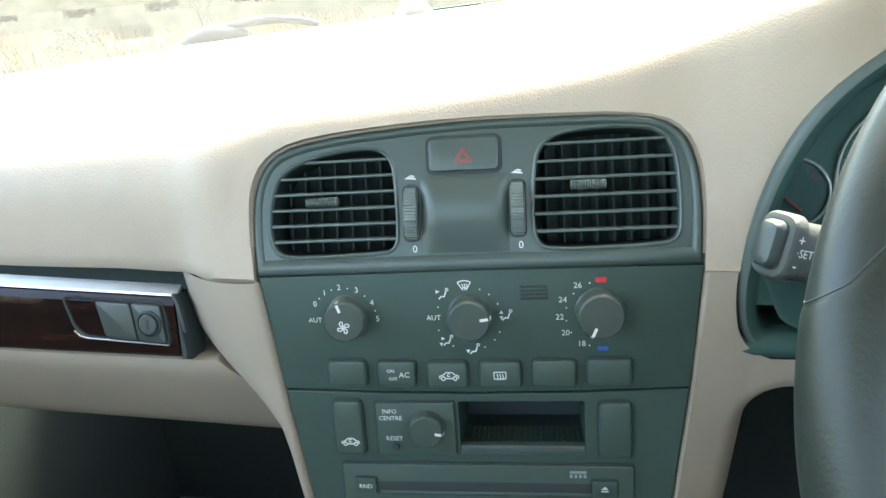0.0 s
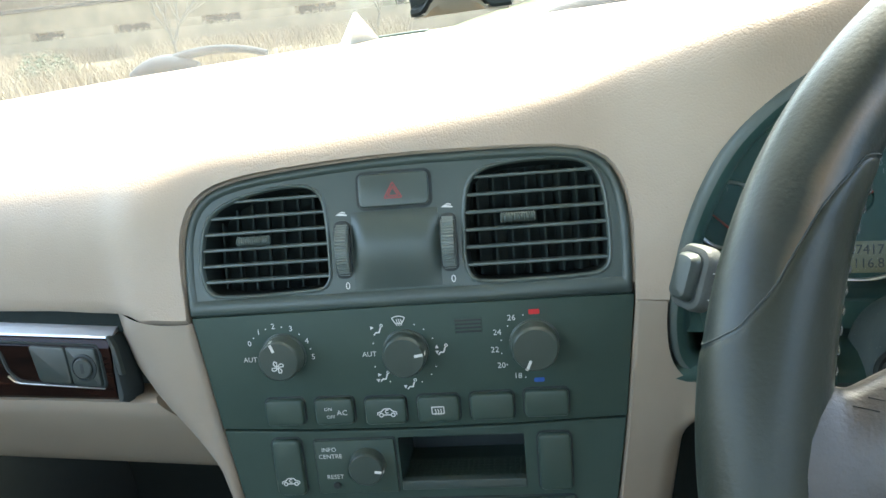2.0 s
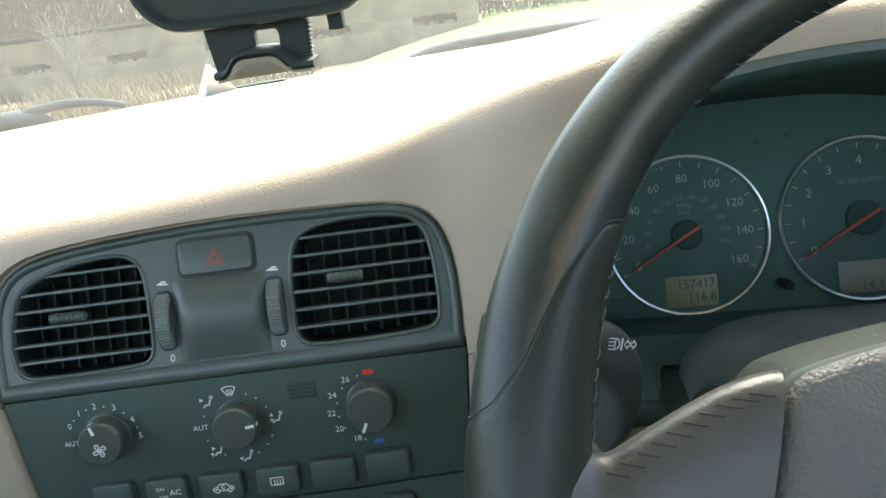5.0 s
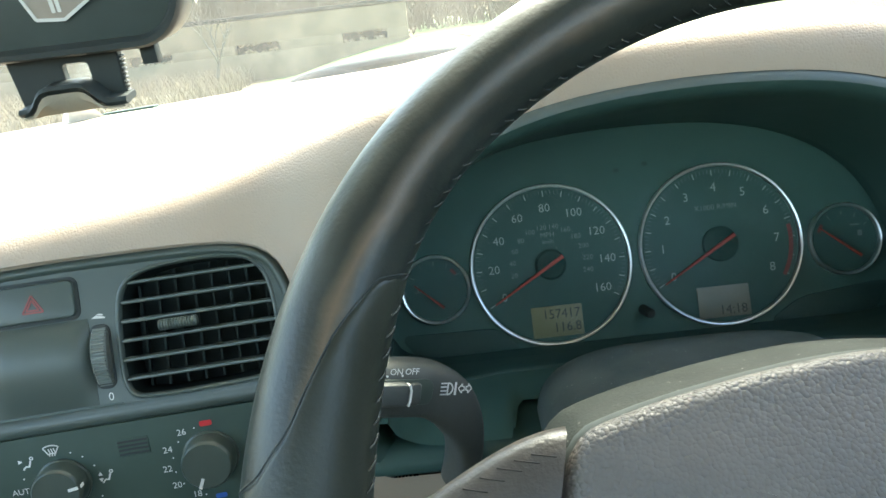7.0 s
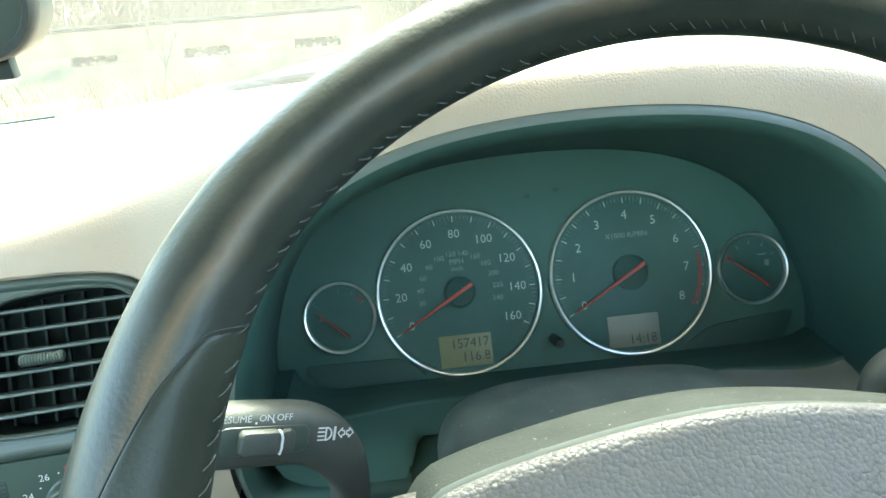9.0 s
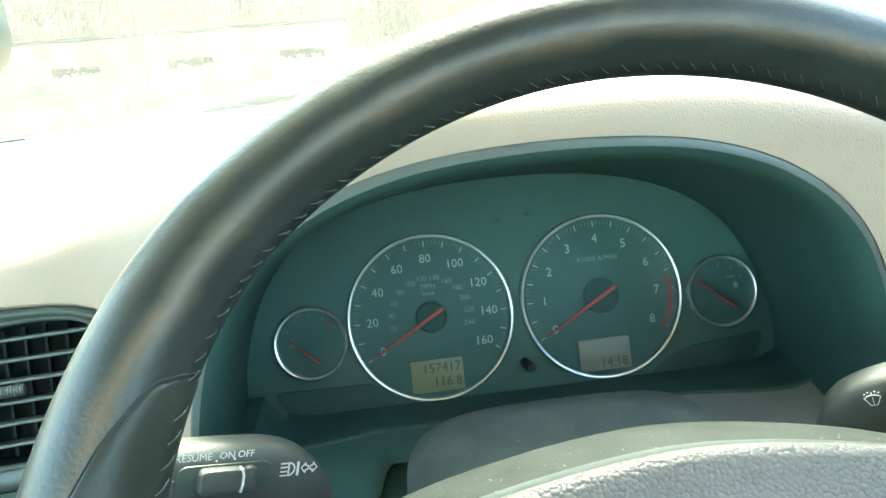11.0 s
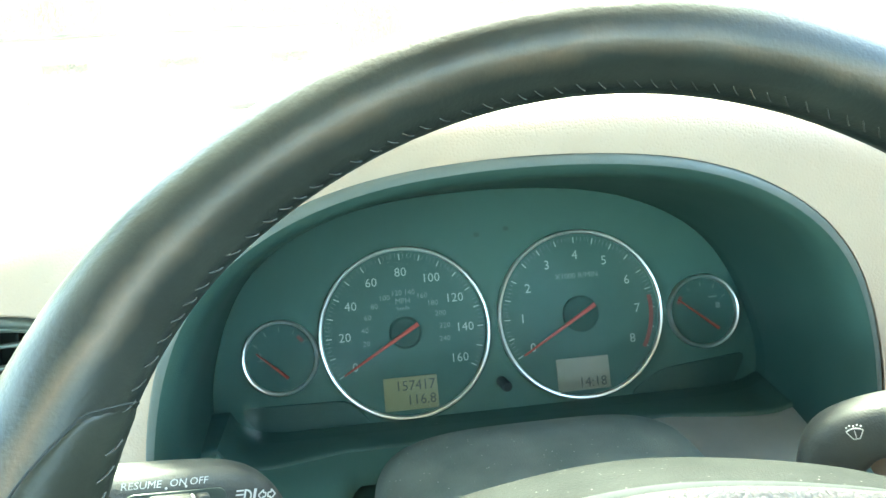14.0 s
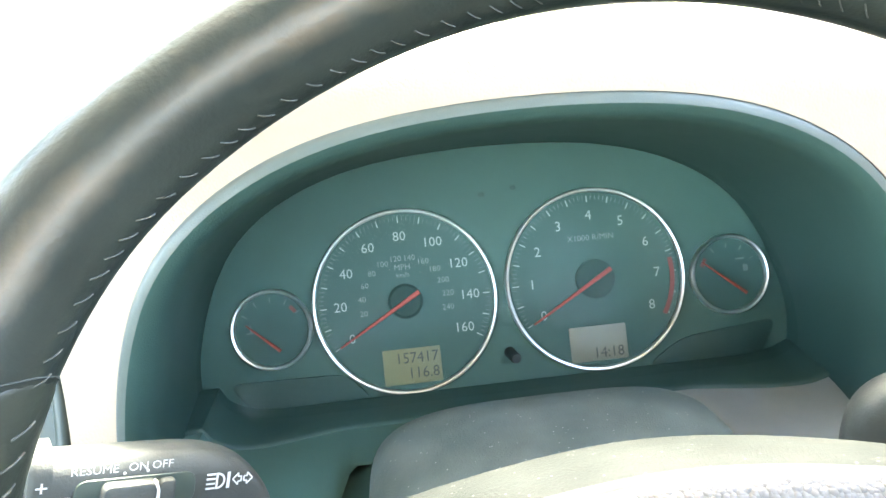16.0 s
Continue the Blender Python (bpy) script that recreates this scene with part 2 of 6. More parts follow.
LCD_INK = material("lcd_segments", (0.05, 0.06, 0.05), 0.5, scale=200)
WOOD = material("burr_walnut", (0.022, 0.008, 0.005), 0.24, dark=(0.002, 0.002, 0.002), scale=9, coat=0.05, stretch=(1.0, 7.0, 7.0), spec=0.16, rough_var=0.04)
BADGE = material("badge_tan", (0.30, 0.26, 0.22), 0.45, scale=60)
SATIN = material("satin_bright_trim", (0.58, 0.58, 0.57), 0.42, metal=1.0, scale=12, rough_var=0.04)
LOCK = material("satin_lock", (0.033, 0.043, 0.038), 0.42, scale=60)
CAR_PAINT = material("outer_paint", (0.05, 0.07, 0.10), 0.25, scale=3, coat=0.6)
CARPET = material("dark_carpet", (0.020, 0.026, 0.024), 0.95, scale=70, grain=0.8, grain_scale=500, spec=0.1)
HEADLINER = material("pale_headliner", (0.74, 0.71, 0.66), 0.9, scale=30, grain=0.3, grain_scale=900, spec=0.1)
# blue-grey haze of the glass is mixed into the wiper's colour
WIPER = material("hazed_wiper_black", (0.040, 0.052, 0.066), 0.75, scale=40, spec=0.15)
GLASS = glass_material("clear_glass", (0.86, 0.88, 0.86))
# the pale film here imitates camera haze over the dials
LENS = glass_material("hazed_instrument_lens", (0.96, 0.98, 0.97), 0.002, 0.08)
FLOOR_CLOTH = material("beige_cloth", (0.30, 0.26, 0.20), 0.9, scale=30, grain=0.3, grain_scale=900, spec=0.1)


# ---- mesh helpers ----
def finish(bm, name, mat, angle=32.0):
    bmesh.ops.remove_doubles(bm, verts=bm.verts, dist=1e-6)
    bmesh.ops.recalc_face_normals(bm, faces=bm.faces)
    me = bpy.data.meshes.new(name)
    bm.to_mesh(me)
    bm.free()
    me.polygons.foreach_set("use_smooth", [True] * len(me.polygons))
    me.set_sharp_from_angle(angle=radians(angle))
    if mat:
        me.materials.append(mat)
    return me


def thing(name, m, label, category, group="", kind=""):
    ob = new(name)
    ob.empty_display_size = 0.02
    ob.matrix_world = m
    return tagged(ob, label, category, group, kind)


def part(name, bm, mat, parent, label="", m=None, angle=32.0):
    ob = new(name, bm if isinstance(bm, bpy.types.Mesh) else finish(bm, name, mat, angle))
    ob.parent = parent
    if m is not None:
        ob.matrix_local = m
    return tagged(ob, label)


def solo(name, bm, mat, label, category, kind="", m=None, angle=32.0, group=""):
    ob = new(name, finish(bm, name, mat, angle))
    if m is not None:
        ob.matrix_world = m
    return tagged(ob, label, category, group, kind)


def frame_of(origin, yaw, rake):
    """The pose whose x runs across a panel, y up it and z out of it."""
    y, r = radians(yaw), radians(rake)
    u = Vector((math.cos(y), math.sin(y), 0))
    n = Vector((math.sin(y) * math.cos(r), -math.cos(y) * math.cos(r), math.sin(r)))
    v = n.cross(u)
    m = Matrix.Identity(4)
    for i, c in enumerate((u, v, n)):
        m.col[i][:3] = c
    m.translation = origin
    return m


def rrect(w, h, r, cx=0.0, cy=0.0, n=5):
    out = []
    for sx, sy, a0 in ((1, 1, 0), (-1, 1, 90), (-1, -1, 180), (1, -1, 270)):
        for i in range(n + 1):
            a = radians(a0 + 90 * i / n)
            out.append((cx + sx * (w / 2 - r) + r * math.cos(a), cy + sy * (h / 2 - r) + r * math.sin(a)))
    return out


def corners(pts, r, n=4):
    """A polygon with its corners rounded by about r."""
    out, k = [], len(pts)
    for i in range(k):
        a, b, c = Vector(pts[i - 1]), Vector(pts[i]), Vector(pts[(i + 1) % k])
        p = b + (a - b).normalized() * min(r, (a - b).length * 0.45)
        q = b + (c - b).normalized() * min(r, (c - b).length * 0.45)
        for j in range(n + 1):
            s = j / n
            v = p * (1 - s) ** 2 + b * (2 * s * (1 - s)) + q * s * s
            out.append((v.x, v.y))
    return out


def spline(pts, n=5):
    """A smooth run through points of any number of values."""
    P = [np.array(q, float) for q in pts]
    P = [2 * P[0] - P[1]] + P + [2 * P[-1] - P[-2]]
    out = []
    for i in range(1, len(P) - 2):
        a, b, c, d = P[i - 1:i + 3]
        for k in range(n):
            t = k / n
            out.append(0.5 * (2 * b + (c - a) * t + (2 * a - 5 * b + 4 * c - d) * t * t + (3 * b - a - 3 * c + d) * t ** 3))
    out.append(P[-2])
    return out


def circle(r, n=40, cx=0.0, cy=0.0):
    return [(cx + r * math.cos(2 * math.pi * i / n), cy + r * math.sin(2 * math.pi * i / n)) for i in range(n)]


def rounded(pts, times=3):
    for _ in range(times):
        out = []
        for a, b in zip(pts, pts[1:] + pts[:1]):
            out += [(a[0] * 0.75 + b[0] * 0.25, a[1] * 0.75 + b[1] * 0.25), (a[0] * 0.25 + b[0] * 0.75, a[1] * 0.25 + b[1] * 0.75)]
        pts = out
    return pts


def ccw(pts):
    area = sum(a[0] * b[1] - b[0] * a[1] for a, b in zip(pts, pts[1:] + pts[:1]))
    return pts if area > 0 else pts[::-1]


def inset(pts, d):
    """The outline moved inwards by d (outwards where d is below nought)."""
    out, k = [], len(pts)
    for i in range(k):
        a, b, c = Vector(pts[i - 1]), Vector(pts[i]), Vector(pts[(i + 1) % k])
        e1, e2 = (b - a), (c - b)
        if e1.length < 1e-9 or e2.length < 1e-9:
            out.append((b.x, b.y))
            continue
        e1.normalize(), e2.normalize()
        n = Vector((-e1.y, e1.x)) + Vector((-e2.y, e2.x))
        n.normalize()
        s = max(0.5, n.dot(Vector((-e1.y, e1.x))))
        out.append((b.x + n.x * d / s, b.y + n.y * d / s))
    return out


def loft(bm, loops, cap_first=False, cap_last=True, closed=True):
    rows = [[bm.verts.new(p) for p in lp] for lp in loops]
    k = len(rows[0])
    for a, b in zip(rows, rows[1:]):
        for i in range(k if closed else k - 1):
            j = (i + 1) % k
            bm.faces.new((a[i], a[j], b[j], b[i]))
    if cap_first:
        bm.faces.new(rows[0][::-1])
    if cap_last:
        bm.faces.new(rows[-1])
    return rows


def slab(outline, rings, bm=None, cap_first=False, cap_last=True):
    """A raised shape: the outline at each (inset, height) in turn, capped."""
    bm = bm or bmesh.new()
    outline = ccw(outline)
    loft(bm, [[(x, y, z) for x, y in inset(outline, d)] for d, z in rings], cap_first, cap_last)
    return bm


def soft_slab(outline, height, edge, bottom=0.0, bm=None):
    e = edge
    return slab(outline, [(0, bottom), (0, height - e), (e * 0.12, height - e * 0.55), (e * 0.4, height - e * 0.18), (e, height)], bm)


def holed(outer, holes, edge, depth, hole_depth, hole_edge=0.0008, bm=None, rim=None):
    """A plate with rounded rim and openings through it."""
    bm = bm or bmesh.new()
    outer = ccw(outer)
    e = edge
    rows = loft(bm, [[(x, y, z) for x, y in inset(outer, d)] for d, z in rim or ((0, -depth), (0, -e), (e * 0.15, -e * 0.45), (e * 0.5, -e * 0.12), (e, 0), (e + 0.0005, 0))], False, False)
    rims = [rows[-1]]
    for h in holes:
        h = ccw(h)
        f = hole_edge
        r = loft(bm, [[(x, y, z) for x, y in inset(h, d)] for d, z in ((-f - 0.0005, 0), (-f, 0), (-f * 0.4, -f * 0.15), (0, -f * 0.6), (0, -hole_depth))], False, False)
        rims.append(r[0])
    edges = []
    for rim in rims:
        for a, b in zip(rim, rim[1:] + rim[:1]):
            edges.append(bm.edges.get((a, b)))
    bmesh.ops.triangle_fill(bm, use_beauty=True, use_dissolve=False, edges=edges, normal=(0, 0, 1))
    return bm


def box(bm, w, h, d, m=None, r=0.0):
    b = bmesh.new()
    bmesh.ops.create_cube(b, size=1.0, matrix=Matrix.Diagonal((w, h, d, 1)))
    if r:
        bmesh.ops.bevel(b, geom=b.edges[:], offset=r, segments=2, affect="EDGES", profile=0.5)
    if m is not None:
        b.transform(m)
    merge(bm, b)
    return bm


def merge(bm, other):
    me = bpy.data.meshes.new("tmp")
    other.to_mesh(me)
    other.free()
    bm.from_mesh(me)
    bpy.data.meshes.remove(me)


def tube(bm, pts, radius, n=10, caps=True, flat=1.0):
    """A round bar along points; radius is a number or one for each point."""
    pts = [Vector(p) for p in pts]
    up = Vector((0.03, 0.02, 1.0))
    loops = []
    for i, p in enumerate(pts):
        d = (pts[min(i + 1, len(pts) - 1)] - pts[max(i - 1, 0)]).normalized()
        s = d.cross(up)
        if s.length < 1e-3:
            s = d.cross(Vector((1, 0, 0)))
        s.normalize()
        t = s.cross(d)
        r = radius[i] if isinstance(radius, (list, tuple)) else radius
        loops.append([p + s * (r * math.cos(2 * math.pi * k / n)) + t * (r * flat * math.sin(2 * math.pi * k / n)) for k in range(n)])
    loft(bm, loops, caps, caps)
    return bm


def lathe(bm, profile, n=48, m=None):
    b = bmesh.new()
    loft(b, [[(r * math.cos(2 * math.pi * k / n), r * math.sin(2 * math.pi * k / n), z) for k in range(n)] for r, z in profile], False, True)
    if m is not None:
        b.transform(m)
    merge(bm, b)
    return bm


def flat_shape(polys, h=0.0002, bm=None):
    bm = bm or bmesh.new()
    for p in polys:
        slab(p, [(0, 0), (0, h)], bm)
    return bm


def stroke(pts, w):
    """A line of width w through points, as a polygon."""
    left, right = [], []
    for i, p in enumerate(pts):
        a, b = Vector(pts[max(i - 1, 0)]), Vector(pts[min(i + 1, len(pts) - 1)])
        d = (b - a).normalized()
        nrm = Vector((-d.y, d.x)) * (w / 2)
        left.append((p[0] + nrm.x, p[1] + nrm.y))
        right.append((p[0] - nrm.x, p[1] - nrm.y))
    return left + right[::-1]


def ring_shape(r, w, n=24, cx=0, cy=0, a0=0, a1=360):
    k = [(cx + r * math.cos(radians(a0 + (a1 - a0) * i / n)), cy + r * math.sin(radians(a0 + (a1 - a0) * i / n))) for i in range(n + 1)]
    return stroke(k, w)


def words(text, size, parent, mat, x, y, z=0.0003, turn=0.0, name="lettering", align="CENTER", bold=0.0, wide=1.0):
    cu = bpy.data.curves.new("text", "FONT")
    cu.body, cu.size, cu.align_x, cu.align_y, cu.offset, cu.resolution_u = text, size, align, "CENTER", bold, 2
    tmp = bpy.data.objects.new("text", cu)
    me = bpy.data.meshes.new_from_object(tmp)
    bpy.data.objects.remove(tmp)
    bpy.data.curves.remove(cu)
    me.materials.append(mat)
    ob = new(name, me)
    ob.parent = parent
    ob.matrix_local = pose(x, y, z, 0, 0, turn) @ Matrix.Diagonal((wide, 1, 1, 1))
    return ob


def cut(ob, cutters):
    """Cut shapes out of a solid, and keep the plain mesh."""
    for c in cutters:
        mod = ob.modifiers.new("cut", "BOOLEAN")
        mod.operation, mod.object, mod.solver = "DIFFERENCE", c, "EXACT"
    me = bpy.data.meshes.new_from_object(ob.evaluated_get(bpy.context.evaluated_depsgraph_get()))
    ob.modifiers.clear()
    ob.data = me
    for c in cutters:
        bpy.data.objects.remove(c)
    me.polygons.foreach_set("use_smooth", [True] * len(me.polygons))
    me.set_sharp_from_angle(angle=radians(40))
    return ob


def curve_at(keys, x):
    """Smooth interpolation through (x, value) keys."""
    if x <= keys[0][0]:
        return keys[0][1]
    for (a, va), (b, vb) in zip(keys, keys[1:]):
        if x <= b:
            s = (x - a) / (b - a)
            s = s * s * (3 - 2 * s)
            return va + (vb - va) * s
    return keys[-1][1]


# ---- the dashboard ----
CONSOLE = frame_of((-0.08095, 0.3654, 0.98485), 6.2, 7.8)
VENTS = frame_of((-0.08095, 0.3654, 0.98485), 6.2, 19.8)
CLUSTER = frame_of((0.2572, 0.5002, 0.9980), 0.0, 20.4)
LIP = frame_of((0.256, 0.380, 0.980), 0.0, 0.0)
WHEEL = frame_of((0.2604, 0.2114, 1.0084), 0.0, 28.0)

lip_half = [(0.0, -0.054), (0.12, -0.054), (0.170, -0.053), (0.184, -0.040), (0.188, -0.02), (0.1875, 0.004), (0.182, 0.034), (0.1735, 0.062), (0.161, 0.088), (0.1415, 0.110), (0.115, 0.1275), (0.085, 0.139), (0.05, 0.1458), (0.0, 0.1485)]
LIP_OUT = rounded([p for p in lip_half] + [(-x, y) for x, y in lip_half[-2:0:-1]], 2)
plate_half = [(0.0, 0.0886), (0.05, 0.0882), (0.090, 0.0872), (0.112, 0.0835), (0.1235, 0.0755), (0.1295, 0.063), (0.1325, 0.048), (0.1332, 0.025), (0.1320, 0.0)]
PLATE_OUT = [(x - 0.001, y) for x, y in plate_half] + [(-x - 0.001, y) for x, y in plate_half[:0:-1]]
# the passenger's side of the plate is drawn lower
PLATE_OUT = [(x, y - 0.007 * max(0.0, min(1.0, (-x - 0.02) / 0.1)) * max(0.0, min(1.0, (y - 0.02) / 0.05))) for x, y in PLATE_OUT]


def plate_outline():
    k = len(PLATE_OUT)
    body, out = PLATE_OUT, []
    # keep the bottom corners crisp, soften the rest
    i0 = plate_half.index((0.1320, 0.0))
    order = body[i0 + 1:] + body[:i0 + 1]
    for a, b in zip(order, order[1:]):
        out += [(a[0] * 0.75 + b[0] * 0.25, a[1] * 0.75 + b[1] * 0.25), (a[0] * 0.25 + b[0] * 0.75, a[1] * 0.25 + b[1] * 0.75)]
    return [order[0]] + out + [order[-1]]


Y_FACE = [(-0.85, 0.392), (-0.34, 0.374), (-0.285, 0.370), (-0.235, 0.348), (-0.215, 0.3475), (0.050, 0.3765), (0.075, 0.376), (0.26, 0.374), (0.45, 0.376), (0.66, 0.39)]
Z_CREST = [(-0.85, 1.065), (-0.35, 1.076), (-0.22, 1.083), (-0.10, 1.090), (0.0, 1.0985), (0.05, 1.1125), (0.09, 1.127), (0.13, 1.1415), (0.20, 1.152), (0.34, 1.152), (0.42, 1.135), (0.50, 1.11), (0.66, 1.09)]
LEAN_FACE = [(-0.85, 0.0), (-0.28, 0.05), (-0.20, 0.33), (0.025, 0.33), (0.115, 0.03), (0.66, 0.0)]
Z_REAR = [(-0.85, 1.068), (-0.66, 1.083), (-0.46, 1.0965), (-0.23, 1.1095), (-0.04, 1.119), (0.11, 1.1265), (0.25, 1.131), (0.45, 1.126), (0.66, 1.10)]


def eased(keys, x):
    """Straight lines between the keys, with the corners rounded off."""
    xs_, vs_ = [k[0] for k in keys], [k[1] for k in keys]
    return float(np.mean([np.interp(x + d, xs_, vs_) for d in np.linspace(-0.045, 0.045, 13)]))


def y_rear(x):
    return 0.755 - 0.30 * (x + 0.08) ** 2


def dash_profile(x):
    y0, zc, lean, zr = curve_at(Y_FACE, x), eased(Z_CREST, x), curve_at(LEAN_FACE, x), np.interp(x, [k[0] for k in Z_REAR], [k[1] for k in Z_REAR])
    zb = 0.980 if x < -0.24 else (0.980 if x > 0.0 else 0.9825)
    roll = curve_at([(-0.85, 0.060), (-0.28, 0.058), (-0.19, 0.022), (0.0, 0.021), (0.12, 0.024)], x)
    depth = roll * 1.15
    zt = zc - roll
    pts = [(y0 + 0.012, zb - 0.004), (y0 + 0.004, zb - 0.003), (y0 + 0.0005, zb + 0.002)]
    for i in range(1, 7):
        z = zb + 0.002 + (zt - zb - 0.002) * i / 6
        pts.append((y0 + lean * (z - zb), z))
    ye = y0 + lean * (zt - zb)
    over = lean * roll
    for i in range(1, 12):
        q = i / 11
        pts.append((ye + 2 * q * (1 - q) * over + q * q * (over + depth), zt + roll * (2 * q - q * q)))
    ye += over
    yr = y_rear(x)
    for i in range(1, 13):
        s = i / 12
        y = ye + depth + (yr - ye - depth) * s
        pts.append((y, zc + (zr - zc) * (s * s * (3 - 2 * s)) + 0.006 * math.sin(math.pi * s)))
    pts += [(yr + 0.004, zr - 0.006), (yr + 0.004, 0.95), (0.62, 0.93), (y0 + 0.03, 0.975)]
    return pts


bm = bmesh.new()
xs = [-0.85 + 1.51 * i / 151 for i in range(152)]
loft(bm, [[(x, y, z) for y, z in dash_profile(x)] for x in xs], True, True)
dashboard = solo("dashboard", bm, BEIGE, "beige grained leatherette dashboard top below the windscreen", "dashboard", "structure")


def cutter(m, outline, z0, z1):
    ob = new("cutter", finish(slab(outline, [(0, z0), (0, z1)], None, True, True), "cutter", None))
    ob.matrix_world = m
    return ob


bpy.context.view_layer.update()
c1 = cutter(LIP, inset(ccw(LIP_OUT), -0.0001), -0.30, 0.06)
c2 = cutter(VENTS, inset(ccw([(x, y - 0.02 if y < 0.0005 else y) for x, y in plate_outline()]), -0.0010), -0.05, 0.06)
bpy.context.view_layer.update()
cut(dashboard, [c1, c2])

bm = bmesh.new()
edge_line = [p for p in inset(plate_outline(), -0.0036) if p[1] > 0.006] if sum(a[0] * b[1] - b[0] * a[1] for a, b in zip(plate_outline(), plate_outline()[1:])) > 0 else [p for p in inset(plate_outline()[::-1], -0.0036) if p[1] > 0.006]
edge_line.sort(key=lambda p: math.atan2(p[0], p[1] - 0.012))
tube(bm, [(x, y, -0.0034) for x, y in edge_line], 0.0044, 16)
solo("dash_edge_roll", bm, BEIGE, "soft beige edge rolled round the vent panel", "dash trim", "structure", VENTS, angle=70)

# ---- instrument binnacle ----
cluster = thing("instrument_cluster", CLUSTER, "dark four-dial instrument cluster with chrome rings under a hood", "instrument cluster")
to_cluster = CLUSTER.inverted() @ LIP
outer = ccw(LIP_OUT)


def lip_loop(d, z):
    return [to_cluster @ Vector((x, y, z)) for x, y in inset(outer, d)]


def face_loop(s, z, drop=0.0):
    """The inner edge of the hood, on the dial plate."""
    out = []
    for x, y in outer:
        p = to_cluster @ Vector((x, y, 0))
        out.append(Vector((p.x * s, -0.067 + (p.y + 0.109) * 0.855 * s + drop, z)))
    return out


bm = bmesh.new()
loops = [lip_loop(-0.0004, -0.034), lip_loop(-0.0004, 0.0006), lip_loop(0.0004, 0.0026), lip_loop(0.0018, 0.0040), lip_loop(0.0044, 0.0045), lip_loop(0.0076, 0.0030), lip_loop(0.0104, -0.0006), lip_loop(0.0124, -0.006), lip_loop(0.0140, -0.013)]
a, b = loops[-1], face_loop(0.955, 0.004)
for i in range(1, 7):
    s = i / 6
    loops.append([p.lerp(q, s) for p, q in zip(a, b)])
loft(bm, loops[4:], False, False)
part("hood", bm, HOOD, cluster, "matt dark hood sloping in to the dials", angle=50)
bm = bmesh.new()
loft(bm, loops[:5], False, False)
part("hood_lip", bm, HOOD_LIP, cluster, "rounded lip of the hood, coloured paler grey for light on it", angle=50)
bm = bmesh.new()
inner = face_loop(1.0, 0.0005, -0.003)
bm.faces.new([bm.verts.new((p.x, p.y, 0.0)) for p in inner])
part("dial_plate", bm, DIAL_PLATE, cluster)

bm = bmesh.new()
bm.faces.new([bm.verts.new((p.x, p.y, 0.016)) for p in face_loop(0.975, 0.0, -0.001)])
lens = part("lens", bm, LENS, cluster, "clear instrument lens with a pale film for haze")
lens.visible_shadow = False

DIALS = {"temperature_gauge": (-0.1373, -0.0102, 0.0229), "speedometer": (-0.0565, -0.0018, 0.0547), "tachometer": (0.0608, -0.0006, 0.0549), "fuel_gauge": (0.1456, -0.0067, 0.0236)}


def dial(name, label):
    cx, cy, r = DIALS[name]
    face = part(name, slab(circle(r, 64), [(0, -0.001), (0, 0.0012)]), FACE, cluster, label, pose(cx, cy, 0))
    ring = bmesh.new()
    w = 0.0012 if r > 0.03 else 0.0012
    loft(ring, [[(rr * math.cos(2 * math.pi * k / 72), rr * math.sin(2 * math.pi * k / 72), z) for k in range(72)] for rr, z in ((r + w, 0), (r + w, 0.0035), (r + w * 0.4, 0.0046), (r - w * 0.5, 0.0042), (r - w, 0.003), (r - w, 0.0))], False, False)
    part("ring", ring, CHROME, face, "bright chrome ring")
    return face


def ticks(face, r0, r1, angles, w, mat, name="scale"):
    polys = []
    for a in angles:
        c, s = math.cos(radians(a)), math.sin(radians(a))
        polys.append(stroke([(r0 * c, r0 * s), (r1 * c, r1 * s)], w))
    part(name, flat_shape(polys), mat, face, m=pose(0, 0, 0.0013))


def needle(face, tip, tail, w=0.0014):
    bm = bmesh.new()
    d = (Vector(tip) - Vector(tail)).normalized()
    n = Vector((-d.y, d.x))
    t, q = Vector(tip), Vector(tail)
    slab([tuple(q + n * w), tuple(q - n * w), tuple(t - n * w * 0.35), tuple(t + n * w * 0.35)], [(0, 0.0045), (0, 0.0056), (w * 0.25, 0.006)], bm, True)
    part("needle", bm, NEEDLE, face, "orange-red needle")


def hub(face, r, h=0.0044, mat=HUB):
    bm = bmesh.new()
    lathe(bm, [(r, 0.0012), (r, h - 0.001), (r * 0.85, h), (0.0001, h)], 32)
    part("needle_hub", bm, mat, face)


def on_arc(r, a):
    return r * math.cos(radians(a)), r * math.sin(radians(a))


speedo = dial("speedometer", "dark speedometer reading zero, with a chrome ring")
ticks(speedo, 0.0475, 0.0515, [210 - 1.5 * k for k in range(0, 161, 10)], 0.0007, DIAL_PRINT)
ticks(speedo, 0.0490, 0.0515, [210 - 1.5 * k for k in range(0, 161, 2) if k % 10], 0.0003, GREY_PRINT, "fine_scale")
for k in range(0, 161, 20):
    x, y = on_arc(0.0392, 210 - 1.5 * k)
    words(str(k), 0.0082, speedo, DIAL_PRINT, x, y, 0.0016, name="numeral")
for k in range(20, 241, 20):
    x, y = on_arc(0.0262, 210 - 1.5 * k / 1.609)
    words(str(k), 0.0050, speedo, GREY_PRINT, x, y, 0.0016, name="small_numeral")
words("MPH", 0.0050, speedo, GREY_PRINT, 0, 0.0205, 0.0016)
words("km/h", 0.0040, speedo, GREY_PRINT, 0, 0.0158, 0.0016)
needle(speedo, on_arc(0.0475, 210), on_arc(0.0100, 30))
hub(speedo, 0.0105)
